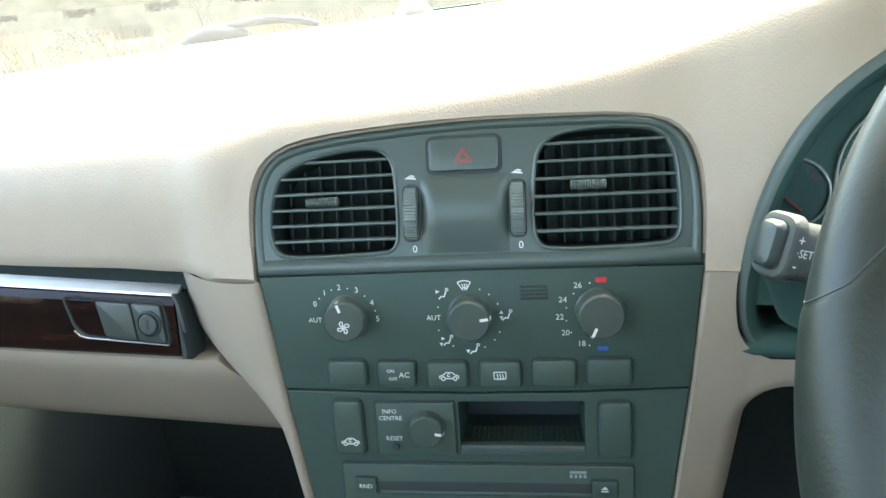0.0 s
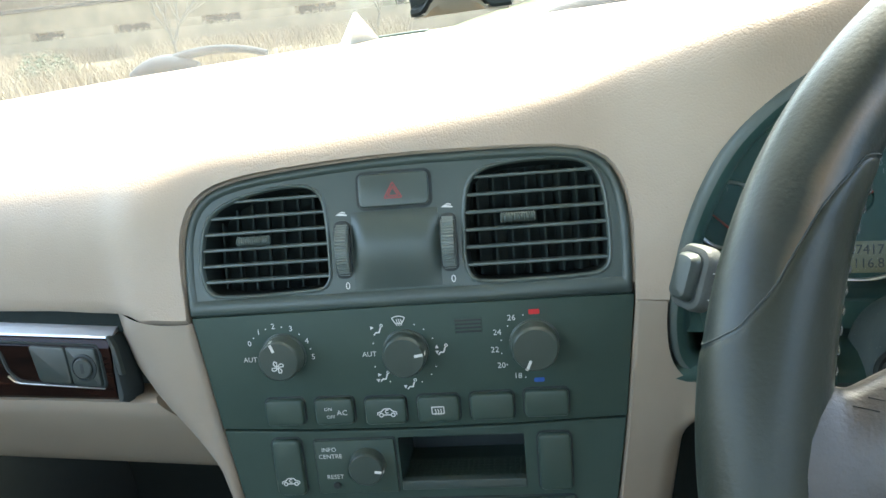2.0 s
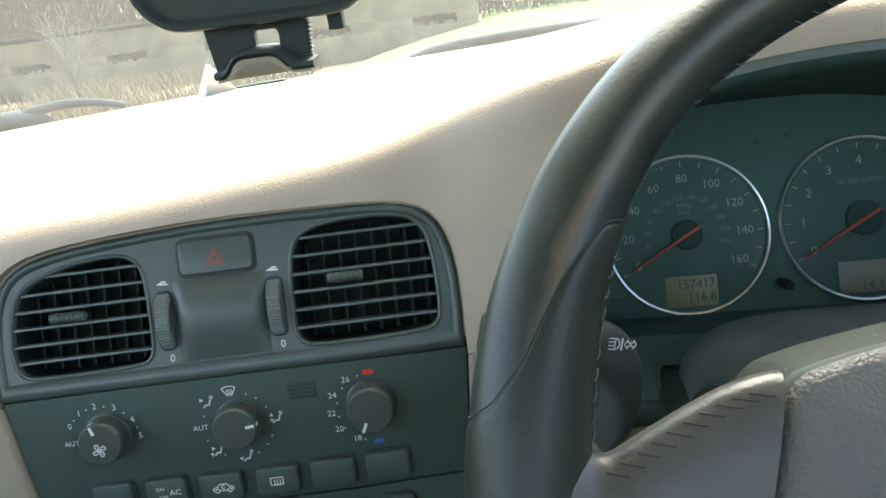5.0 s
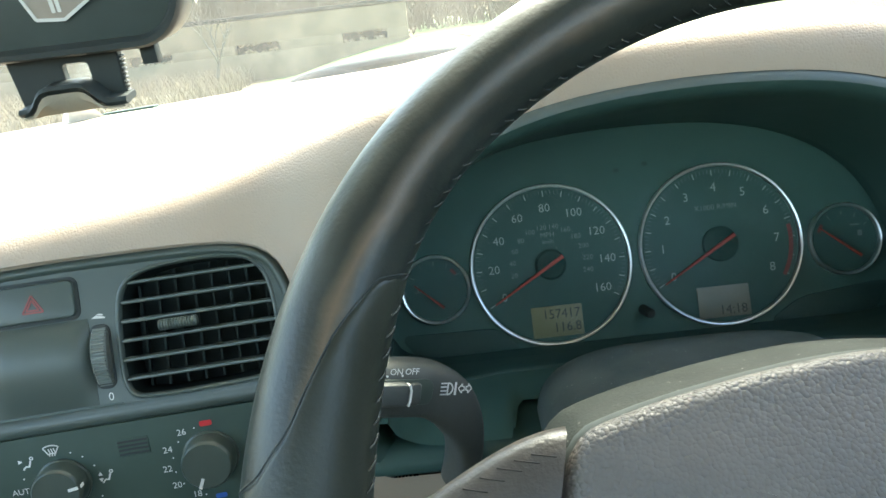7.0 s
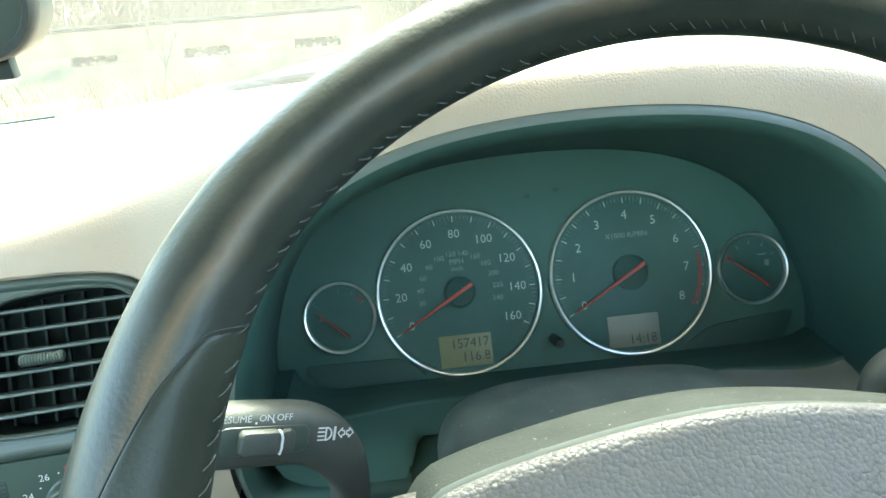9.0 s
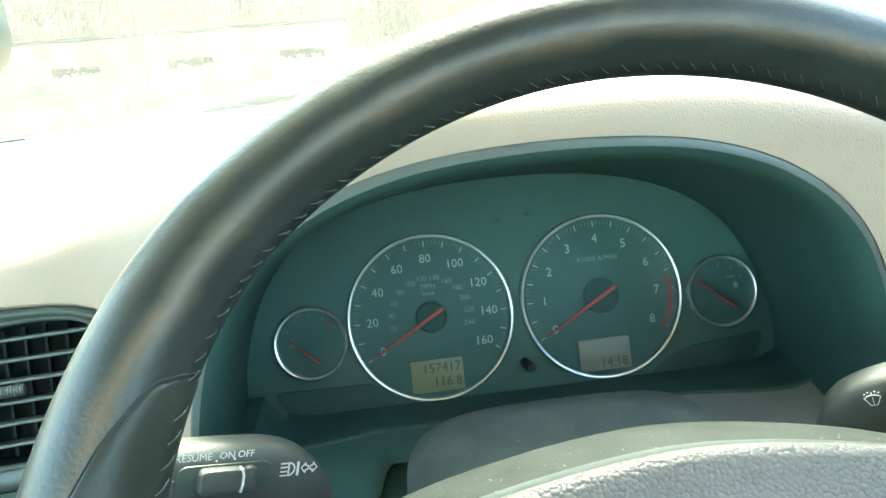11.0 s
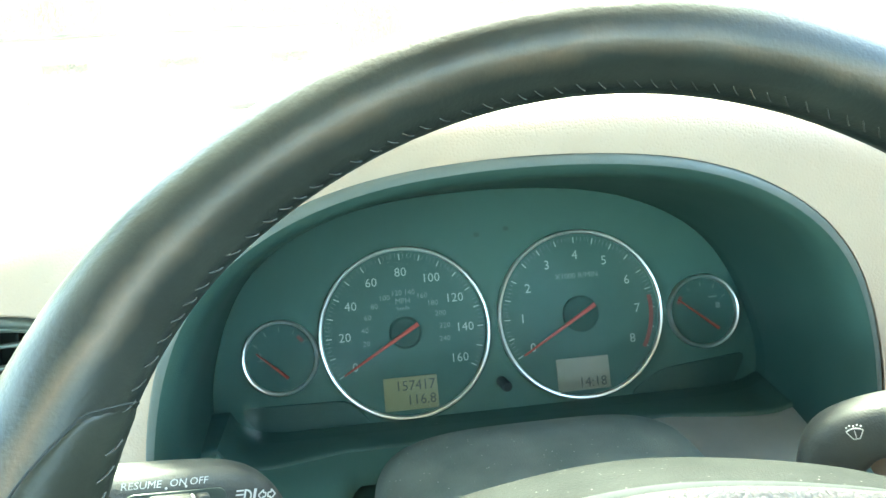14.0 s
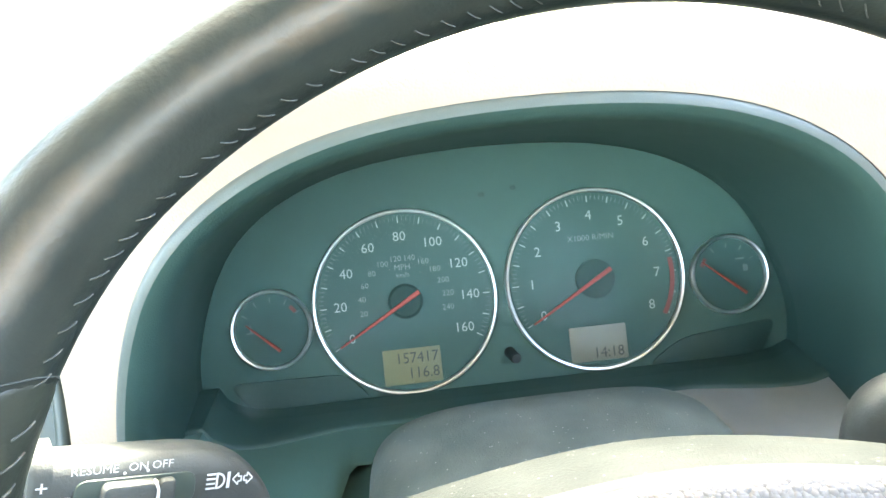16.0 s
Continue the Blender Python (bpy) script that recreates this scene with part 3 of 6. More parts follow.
screen = part("display", soft_slab(rrect(0.0350, 0.0212, 0.0006, 0.0003, -0.0392), 0.0006, 0.0002), LCD, speedo, "pale green mileage display", pose(0, 0, 0.0012))
words("157417", 0.0092, screen, LCD_INK, 0.0165, -0.0345, 0.0008, align="RIGHT", name="digits", wide=0.95)
words("116.8", 0.0092, screen, LCD_INK, 0.0165, -0.0437, 0.0008, align="RIGHT", name="digits", wide=0.95)

tacho = dial("tachometer", "dark rev counter reading zero, with a chrome ring")
ticks(tacho, 0.0475, 0.0515, [210 - 15 * k for k in range(0, 17)], 0.0007, DIAL_PRINT)
ticks(tacho, 0.0490, 0.0515, [210 - 3 * k for k in range(0, 81) if k % 5], 0.0003, GREY_PRINT, "fine_scale")
part("red_zone", flat_shape([ring_shape(0.0488, 0.0028, 20, a0=10, a1=-32)]), RED_DULL, tacho, m=pose(0, 0, 0.0014))
for k in range(0, 9):
    x, y = on_arc(0.0392, 210 - 30 * k)
    words(str(k), 0.0086, tacho, DIAL_PRINT, x, y, 0.0016, name="numeral")
words("X1000 R/MIN", 0.0052, tacho, GREY_PRINT, 0, 0.0255, 0.0016)
needle(tacho, on_arc(0.0475, 210), on_arc(0.0110, 30))
hub(tacho, 0.0120)
screen = part("display", soft_slab(rrect(0.0355, 0.0214, 0.0006, -0.0020, -0.0395), 0.0006, 0.0002), LCD_GREY, tacho, "pale grey clock display", pose(0, 0, 0.0012))
words("14:18", 0.0092, screen, LCD_INK, 0.0135, -0.0455, 0.0008, align="RIGHT", name="digits", wide=0.95)

temp = dial("temperature_gauge", "small dark temperature gauge with a chrome ring")
ticks(temp, 0.0165, 0.0195, [150 - 30 * k for k in range(0, 5)], 0.0005, GREY_PRINT)
part("red_zone", flat_shape([ring_shape(0.0172, 0.0022, 6, a0=48, a1=32)]), RED_DULL, temp, m=pose(0, 0, 0.0014))
part("pictogram", flat_shape([stroke([(-0.015, -0.001), (-0.010, -0.001)], 0.0006), stroke([(-0.0125, -0.001), (-0.0125, 0.004)], 0.0007)]), GREY_PRINT, temp, m=pose(0, 0, 0.0014))
needle(temp, (-0.0145, 0.0042), (0.0045, -0.0130), 0.0009)
fuel = dial("fuel_gauge", "small dark fuel gauge with a chrome ring")
ticks(fuel, 0.0165, 0.0195, [150 - 30 * k for k in range(0, 5)], 0.0005, GREY_PRINT)
part("red_zone", flat_shape([ring_shape(0.0178, 0.0022, 6, a0=160, a1=142)]), RED_DULL, fuel, m=pose(0, 0, 0.0014))
part("pictogram", flat_shape([rrect(0.003, 0.004, 0.0005, 0.011, 0.003), rrect(0.006, 0.001, 0.0003, 0.008, 0.009)]), GREY_PRINT, fuel, m=pose(0, 0, 0.0014))
needle(fuel, (-0.0175, 0.0090), (0.0085, -0.0125), 0.0009)

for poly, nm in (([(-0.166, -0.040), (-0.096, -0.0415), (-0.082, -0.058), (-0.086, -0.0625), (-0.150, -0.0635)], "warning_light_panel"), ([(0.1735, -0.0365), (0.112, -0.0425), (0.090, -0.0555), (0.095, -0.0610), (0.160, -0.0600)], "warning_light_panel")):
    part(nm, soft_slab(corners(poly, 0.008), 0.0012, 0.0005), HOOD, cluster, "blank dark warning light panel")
bm = bmesh.new()
lathe(bm, [(0.0034, 0), (0.0034, 0.012), (0.0028, 0.0135), (0.0001, 0.0135)], 20)
part("reset_button", bm, BLACK, cluster, "small round reset pin", pose(0.0035, -0.0395, 0) @ pose(0, 0, 0, 12, 8, 0))
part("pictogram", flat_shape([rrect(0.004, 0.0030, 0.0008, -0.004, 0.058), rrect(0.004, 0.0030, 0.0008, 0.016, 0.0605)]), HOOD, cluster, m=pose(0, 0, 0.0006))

# ---- centre console ----
console = thing("centre_console", CONSOLE, "charcoal centre console with vents, climate controls and radio", "car console")
to_console = CONSOLE.inverted() @ VENTS
VENT_L = rounded([(-0.1215, 0.046), (-0.1175, 0.0585), (-0.108, 0.0662), (-0.0900, 0.0722), (-0.070, 0.0752), (-0.0545, 0.0748), (-0.0465, 0.069), (-0.0440, 0.058), (-0.0432, 0.0250), (-0.0448, 0.0150), (-0.0530, 0.0118), (-0.1085, 0.0108), (-0.1190, 0.0135), (-0.1228, 0.0230), (-0.1232, 0.034)], 2)
VENT_R = rounded([(0.0385, 0.0585), (0.0420, 0.0715), (0.0525, 0.0780), (0.0700, 0.0800), (0.0917, 0.0802), (0.1085, 0.0775), (0.1160, 0.0690), (0.1190, 0.0560), (0.1200, 0.0260), (0.1180, 0.0155), (0.1090, 0.0120), (0.0490, 0.0112), (0.0398, 0.0140), (0.0372, 0.0240), (0.0372, 0.036)], 2)
HAZARD = rrect(0.0415, 0.0195, 0.0032, -0.0022, 0.0686)

vents = part("vent_panel", holed(plate_outline(), [VENT_L, VENT_R], 0.0075, 0.030, 0.030, 0.0016, rim=((0.0030, -0.03), (0.0030, -0.0006), (0.0036, 0.0), (0.0042, 0.0))), PLATE, console, "slate-grey vent panel with a rounded rim", to_console)


def vent(outline, tab_x, tab_y, slats, z0, step):
    o = ccw(outline)
    x0, x1, y0, y1 = min(p[0] for p in o), max(p[0] for p in o), min(p[1] for p in o), max(p[1] for p in o)
    group = vents
    rim = bmesh.new()
    loft(rim, [[(x, y, z) for x, y in inset(o, d)] for d, z in ((-0.0016, -0.004), (-0.0015, 0.0002), (-0.0010, 0.0009), (-0.0003, 0.0012), (0.0004, 0.0008), (0.0008, 0.0), (0.0010, -0.003))], False, False)
    frame_ob = part("vent_frame", rim, SLAT, console, "rounded vent frame", to_console)
    back = bmesh.new()
    loft(back, [[(x, y, z) for x, y in inset(o, d)] for d, z in ((0.0009, -0.0028), (0.0012, -0.010), (0.0012, -0.0288))], False, True)
    part("vent_back", back, DEEP, frame_ob)

    def span(y):
        hit = []
        for a, b in zip(o, o[1:] + o[:1]):
            if (a[1] - y) * (b[1] - y) < 0:
                hit.append(a[0] + (b[0] - a[0]) * (y - a[1]) / (b[1] - a[1]))
        return (min(hit), max(hit)) if len(hit) >= 2 else None

    for i in range(slats):
        y = z0 + step * i
        s = span(y)
        if not s:
            continue
        bm = bmesh.new()
        w = s[1] - s[0] - 0.0018
        prof = [(0.0012, -0.0120), (0.0014, -0.0046), (0.00105, -0.0012), (0.0005, -0.0003), (-0.0004, -0.0003), (-0.00095, -0.0012), (-0.0004, -0.0046), (0.0004, -0.0120)]
        loft(bm, [[(s[0] + 0.0009 + w * k / 6, y + py, pz) for py, pz in prof] for k in range(7)], True, True)
        part("slat", bm, SLAT, frame_ob)
    x = x0 + 0.007
    while x < x1 - 0.004:
        yy = [a[1] + (b[1] - a[1]) * (x - a[0]) / (b[0] - a[0]) for a, b in zip(o, o[1:] + o[:1]) if (a[0] - x) * (b[0] - x) < 0]
        if len(yy) >= 2:
            bm = bmesh.new()
            box(bm, 0.0012, max(yy) - min(yy) - 0.005, 0.012, pose(x, (max(yy) + min(yy)) / 2, -0.0215) @ pose(0, 0, 0, 0, 14, 0))
            part("vane", bm, DEEP, frame_ob)
        x += 0.0098
    tab = bmesh.new()
    ribs = [(0.0001, -0.0100), (0.0022, -0.0100)]
    for k in range(14):
        zz = -0.0094 + 0.00140 * k
        ribs += [(0.0024, zz - 0.0003), (0.0030, zz), (0.0030, zz + 0.0005), (0.0024, zz + 0.0008)]
    lathe(tab, ribs + [(0.0022, 0.0100), (0.0001, 0.0100)], 24)
    part("vent_tab", tab, SLAT, frame_ob, "ribbed sliding vent tab", pose(tab_x, tab_y, 0.0018) @ pose(0, 0, 0, 0, 90, 0))


vent(VENT_L, -0.0885, 0.0440, 6, 0.0206, 0.00955)
vent(VENT_R, 0.0690, 0.0478, 6, 0.0217, 0.0101)
# the rounded bulge between the vents
bm = bmesh.new()
rows = []
for i in range(15):
    s = i / 14
    y = 0.0112 + 0.0455 * s
    z = 0.0004 + 0.0058 * math.sin(math.pi * s ** 1.35) ** 0.75
    rows.append([(-0.0288 + 0.0518 * k / 16, y, 0.0003 + (z - 0.0003) * (1 - abs(k / 8 - 1) ** 8)) for k in range(17)])
loft(bm, rows, False, False, False)
for x in (-0.0288, 0.0230):
    bm.faces.new([bm.verts.new((x, r[0][1], r[0][2])) for r in rows] + [bm.verts.new((x, rows[-1][0][1], -0.002)), bm.verts.new((x, rows[0][0][1], -0.002))])
part("centre_bulge", bm, PLATE, console, "smooth slate bulge", to_console)
# the raised border of the vent panel, broader along its bottom
edge_out = ccw(plate_outline())
edge_in = [(x, max(y, 0.0102)) for x, y in inset(edge_out, 0.0062)]
bm = bmesh.new()
loft(bm, [[(p[0] + (q[0] - p[0]) * f, p[1] + (q[1] - p[1]) * f, d) for p, q in zip(edge_out, edge_in)] for f, d in ((0.0, -0.012), (0.0, -0.0030), (0.03, -0.0012), (0.12, 0.0004), (0.28, 0.0015), (0.48, 0.0019), (0.68, 0.0016), (0.86, 0.0008), (0.96, 0.0), (1.0, -0.0006))], False, False)
part("border", bm, PLATE, console, "raised rounded border of the vent panel", to_console, angle=60)
bm = bmesh.new()
slab(rrect(0.0700, 0.0008, 0.0003, 0.0000, 0.0103), [(0, 0), (0, 0.0006)], bm)
part("seam", bm, BUTTON, console, m=to_console)


def thumb_wheel(x, y):
    slot = part("wheel_slot", soft_slab(rrect(0.0102, 0.0340, 0.0040, x, y), 0.0012, 0.0008), BLACK, console, m=to_console)
    bm = bmesh.new()
    r = 0.0205
    n = 136
    outline = []
    for k in range(2 * n):
        a = math.pi * k / n
        rr = r if k % 4 < 2 else r - 0.0008
        outline.append((rr * math.cos(a), rr * math.sin(a)))
    slab(outline, [(0.0012, -0.0042), (0, -0.0032), (0, 0.0032), (0.0012, 0.0042)], bm, True)
    part("thumb_wheel", bm, RIBBED, slot, "ribbed thumb wheel", pose(x, y, -0.0125) @ pose(0, 0, 0, 0, 90, 0))
    words("0", 0.0062, console, WHITE, 0, 0, name="numeral").matrix_local = to_console @ pose(x + 0.0013, y - 0.0215, 0.0005)
    flag = flat_shape([[(-0.0035, 0), (0.0035, -0.0006), (0.0035, 0.0002), (-0.001, 0.0014)], [(-0.001, 0.0016), (0.0024, 0.0009), (0.0028, 0.0016), (0.0006, 0.0022)]])
    part("pictogram", flag, WHITE, console, m=to_console @ pose(x, y + 0.0205, 0.0004))


thumb_wheel(-0.0345, 0.0352)
thumb_wheel(0.0284, 0.0358)

part("hazard_recess", soft_slab(inset(ccw(HAZARD), -0.0017), 0.0006, 0.0003), BLACK, console, m=to_console)
hazard = part("hazard_switch", soft_slab(HAZARD, 0.0030, 0.0014), PLATE, console, "dark hazard switch with a red triangle", to_console)
tri = lambda r: [(-0.0022 + r * math.cos(radians(a)), 0.0668 + r * math.sin(radians(a))) for a in (90, 210, 330)]
part("triangle", flat_shape([stroke([tri(0.0060)[i], tri(0.0060)[(i + 1) % 3]], 0.0009) for i in range(3)] + [stroke([tri(0.0036)[i], tri(0.0036)[(i + 1) % 3]], 0.0009) for i in range(3)]), RED_DULL, hazard, m=pose(0, 0, 0.0031))

# climate panel
part("climate_panel", soft_slab([(-0.1320, -0.0008), (-0.0700, -0.0002), (0.0, 0.0002), (0.07, -0.0002), (0.1318, -0.0006), (0.1256, -0.0753), (0.06, -0.0775), (0.0, -0.0781), (-0.06, -0.0773), (-0.1240, -0.0748)], 0.0, 0.0008, -0.02), DARK, console, "charcoal climate control panel")


def knob(parent, x, y, r, h, mark_angle):
    bm = bmesh.new()
    lathe(bm, [(r * 1.04, 0.0), (r * 1.04, 0.0012), (r * 0.985, 0.0018), (r * 0.95, h * 0.8), (r * 0.92, h * 0.93), (r * 0.86, h), (0.0001, h + 0.0002)], 48)
    k = part("knob", bm, KNOB, parent, "round charcoal rotary knob", pose(x, y, 0))
    c, s = on_arc(1.0, mark_angle)
    bm = flat_shape([stroke([(r * 0.50 * c, r * 0.50 * s), (r * 0.87 * c, r * 0.87 * s)], 0.0016)], 0.0004)
    part("mark", bm, WHITE, k, "white index mark", pose(0, 0, h + 0.00005))
    bm = bmesh.new()
    box(bm, 0.0016, 0.0004, h * 0.30, pose(r * 0.955 * c, r * 0.955 * s, h * 0.80) @ pose(0, 0, 0, 0, 0, mark_angle + 90))
    part("mark", bm, WHITE, k)
    return k


def dots(parent, x, y, r, angles):
    part("index_dots", flat_shape([circle(0.00042, 10, x + r * math.cos(radians(a)), y + r * math.sin(radians(a))) for a in angles]), WHITE, parent, m=pose(0, 0, 0.0002))


fan = knob(console, -0.0775, -0.0268, 0.0133, 0.0115, 108)
fan_polys = []
for q in range(4):
    a = radians(90 * q + 20)
    pts = [(0.0004, 0), (0.0016, 0.0013), (0.0030, 0.0014), (0.0040, 0.0004), (0.0034, -0.0008), (0.0020, -0.0004)]
    pts = [(px * math.cos(a) - py * math.sin(a), px * math.sin(a) + py * math.cos(a)) for px, py in pts]
    fan_polys += [stroke([pts[i], pts[(i + 1) % 6]], 0.0006) for i in range(6)]
part("fan_pictogram", flat_shape(fan_polys), WHITE, fan, m=pose(-0.0005, -0.0030, 0.0119))
words("AUT", 0.0044, console, WHITE, -0.0990, -0.0290)
for txt, a in (("0", 150), ("1", 123), ("2", 95), ("3", 64), ("4", 30), ("5", 0)):
    x, y = on_arc(0.0207, a)
    words(txt, 0.0050, console, WHITE, -0.0800 + x, -0.0288 + y, name="numeral")
dots(console, -0.0800, -0.0288, 0.0203, (137, 109, 80, 47, 15))
knob(console, -0.0024, -0.0281, 0.0134, 0.0115, 8)
words("AUT", 0.0045, console, WHITE, -0.0247, -0.0290)
dots(console, -0.0033, -0.0302, 0.0200, (156, 200, 238, 296, 318, 335, 28, 50, 68))


def seat_icon(x, y, arrows):
    polys = [stroke([(-0.0012, -0.0012), (0.0006, -0.0014), (0.0018, 0.0018)], 0.0009), stroke([(-0.0012, -0.0012), (-0.0026, -0.0028)], 0.0008), ring_shape(0.0008, 0.0005, 10, 0.0024, 0.0030)]
    for ax, ay, a in arrows:
        c, s = math.cos(radians(a)), math.sin(radians(a))
        polys.append([(ax + px * c - py * s, ay + px * s + py * c) for px, py in ((0.0014, 0), (-0.0008, 0.0011), (-0.0008, -0.0011))])
    part("airflow_pictogram", flat_shape(polys), WHITE, console, m=pose(x, y, 0.0002))


seat_icon(-0.0180, -0.0142, [(-0.0035, 0.0018, 0)])
seat_icon(-0.0170, -0.0440, [(-0.0030, 0.0016, 0), (-0.0040, -0.0020, 270)])
seat_icon(-0.0010, -0.0497, [(-0.0038, -0.0010, 270)])
seat_icon(0.0195, -0.0285, [(-0.0032, 0.0022, 90), (-0.0032, -0.0010, 270)])
part("defrost_pictogram", flat_shape([ring_shape(0.0078, 0.0006, 10, 0, -0.0052, 60, 120), ring_shape(0.0034, 0.0006, 8, 0, -0.0052, 60, 120), stroke([(-0.0039, 0.0015), (-0.0017, -0.0023)], 0.0006), stroke([(0.0039, 0.0015), (0.0017, -0.0023)], 0.0006)] + [stroke([(dx, -0.0034), (dx + 0.0005, -0.0012), (dx, 0.0008)], 0.0005) for dx in (-0.0013, 0, 0.0013)]), WHITE, console, m=pose(-0.0050, -0.0085, 0.0002))
knob(console, 0.0740, -0.0268, 0.0142, 0.0115, 246)
for txt, x, y in (("26", -0.0132, 0.0183), ("24", -0.0220, 0.0097), ("22", -0.0240, -0.001), ("20", -0.0208, -0.011), ("18", -0.0115, -0.018)):
    words(txt, 0.0050, console, WHITE, 0.0746 + x, -0.0290 + y, name="numeral")
dots(console, 0.0746, -0.0288, 0.0205, (108, 140, 167, 190, 212, 250))
part("warm_mark", flat_shape([rrect(0.0064, 0.0030, 0.0008, 0.0746, -0.0076)]), RED, console, "red warm mark", pose(0, 0, 0.0002))
part("cool_mark", flat_shape([rrect(0.0060, 0.0026, 0.0007, 0.0754, -0.0500)]), BLUE, console, "blue cool mark", pose(0, 0, 0.0002))
grille = part("sensor_grille", soft_slab(rrect(0.0162, 0.0098, 0.0006, 0.0360, -0.0140), 0.0004, 0.0003), DARK, console)
for i in range(4):
    part("slot", slab(rrect(0.0154, 0.0012, 0.0003, 0.0360, -0.0106 - 0.0023 * i), [(0, 0.0001), (0, 0.0006)]), BLACK, grille)

BUTTONS = [(-0.0814, -0.0637, 0.0242), (-0.0501, -0.0643, 0.0242), (-0.0184, -0.0652, 0.0253), (0.0141, -0.0653, 0.0255), (0.0464, -0.0649, 0.0262), (0.0787, -0.0641, 0.0262)]
keys = []
for i, (x, y, w) in enumerate(BUTTONS):
    o = rrect(w, 0.0172, 0.0030, x, y)
    part("button_recess", slab(inset(ccw(o), -0.0009), [(0, -0.001), (0, 0.0004), (0.0003, 0.0006)]), BLACK, console)
    keys.append(part("button", soft_slab(o, 0.0042, 0.0020), BUTTON, console, ("blank charcoal push button", "charcoal air conditioning push button", "charcoal recirculation push button", "charcoal heated rear window push button", "blank charcoal push button", "blank charcoal push button")[i]))
words("ON", 0.0031, keys[1], WHITE, -0.0535, -0.0618, 0.0044)
words("OFF", 0.0031, keys[1], WHITE, -0.0522, -0.0670, 0.0044)
words("AC", 0.0049, keys[1], WHITE, -0.0450, -0.0645, 0.0044)


def car_icon(parent, x, y, z, s=1.0):
    body = [(-0.0058, -0.0014), (-0.0058, 0.0002), (-0.0036, 0.0008), (-0.0018, 0.0026), (0.0020, 0.0026), (0.0036, 0.0010), (0.0058, 0.0004), (0.0058, -0.0014)]
    body = [(a * s, b * s) for a, b in body]
    polys = [stroke([body[i], body[i + 1]], 0.0006) for i in range(7)]
    polys += [stroke([(-0.0022 * s, -0.0014 * s), (0.0022 * s, -0.0014 * s)], 0.0006), ring_shape(0.0012 * s, 0.0006, 12, -0.0036 * s, -0.0014 * s), ring_shape(0.0012 * s, 0.0006, 12, 0.0036 * s, -0.0014 * s), ring_shape(0.0010 * s, 0.0005, 10, 0, 0.0008 * s, 40, 320)]
    part("car_pictogram", flat_shape(polys), WHITE, parent, m=pose(x, y, z))


car_icon(keys[2], -0.0172, -0.0655, 0.0043)
part("window_pictogram", flat_shape([ring for ring in (stroke([(-0.0036, -0.0022), (-0.0036, 0.0022)], 0.0006), stroke([(0.0036, -0.0022), (0.0036, 0.0022)], 0.0006), stroke([(-0.0036, 0.0022), (0.0036, 0.0022)], 0.0006), stroke([(-0.0036, -0.0022), (0.0036, -0.0022)], 0.0006))] + [stroke([(dx, -0.003), (dx + 0.0004, -0.001), (dx, 0.001)], 0.0005) for dx in (-0.0016, 0, 0.0016)]), WHITE, keys[3], m=pose(0.0139, -0.0652, 0.0043))

# lower fascia with the information unit, the tray and the radio
POCKET = rrect(0.0775, 0.0350, 0.0015, 0.0253, -0.1022)
lower_out = [(-0.1236, -0.0762), (-0.06, -0.0787), (0.0, -0.0795), (0.06, -0.0789), (0.1252, -0.0766), (0.1164, -0.1505), (0.105, -0.240), (-0.097, -0.240), (-0.1142, -0.1549)]
CD = rrect(0.1400, 0.0085, 0.0010, 0.0003, -0.1440)
lower = part("lower_panel", holed(lower_out, [POCKET], 0.0008, 0.02, 0.050, 0.0006), DARK, console, "charcoal lower console panel")
bm = bmesh.new()
slab(POCKET, [(0, -0.0502), (0, -0.0500)], bm, True)
part("tray_back", bm, BLACK, console, "dark open storage tray")
bm = bmesh.new()
slab(rrect(0.0770, 0.030, 0.001, 0.0253, -0.012), [(0, 0), (0, 0.0006)], bm)
for i in range(22):
    for j in range(8):
        box(bm, 0.0014, 0.0014, 0.0006, pose(-0.0105 + 0.0034 * i, -0.024 + 0.0034 * j, 0.0009) @ pose(0, 0, 0, 0, 0, 45))
part("tray_mat", bm, BUTTON, console, "studded rubber tray mat", pose(0, -0.1192, -0.010) @ pose(0, 0, 0, -90, 0, 0) @ pose(0, 0.02, 0))
part("tray_lip", soft_slab(rrect(0.0775, 0.0062, 0.0012, 0.0253, -0.1175), 0.0010, 0.0008, -0.004), PLATE, console)
for i, (x, y, w, h) in enumerate(((-0.0843, -0.1017, 0.0188, 0.0384), (0.0820, -0.1030, 0.0198, 0.0378))):
    o = rrect(w, h, 0.0036, x, y)
    part("button_recess", slab(inset(ccw(o), -0.0010), [(0, -0.001), (0, 0.0005)]), BLACK, console)
    k = part("tall_button", soft_slab(o, 0.0040, 0.0022), BUTTON, console, "tall charcoal push button")
    if not i:
        car_icon(k, -0.0838, -0.1105, 0.0041, 0.95)
part("unit_recess", slab(rrect(0.0524, 0.0382, 0.0018, -0.0412, -0.1026), [(0, -0.001), (0, 0.0005)]), BLACK, console)
info = part("information_unit", soft_slab(rrect(0.0508, 0.0366, 0.0014, -0.0412, -0.1026), 0.0022, 0.0008), BUTTON, console, "charcoal information unit with a knob")
words("INFO", 0.0041, info, WHITE, -0.0572, -0.0902, 0.0024)
words("CENTRE", 0.0041, info, WHITE, -0.0568, -0.0948, 0.0024)
words("RESET", 0.0041, info, WHITE, -0.0552, -0.1090, 0.0024)
bm = bmesh.new()
lathe(bm, [(0.0024, 0), (0.0024, 0.0008), (0.0019, 0.0014), (0.0001, 0.0014)], 20)
part("reset_pin", bm, BLACK, info, "small round reset pin", pose(-0.0548, -0.1148, 0.0022))
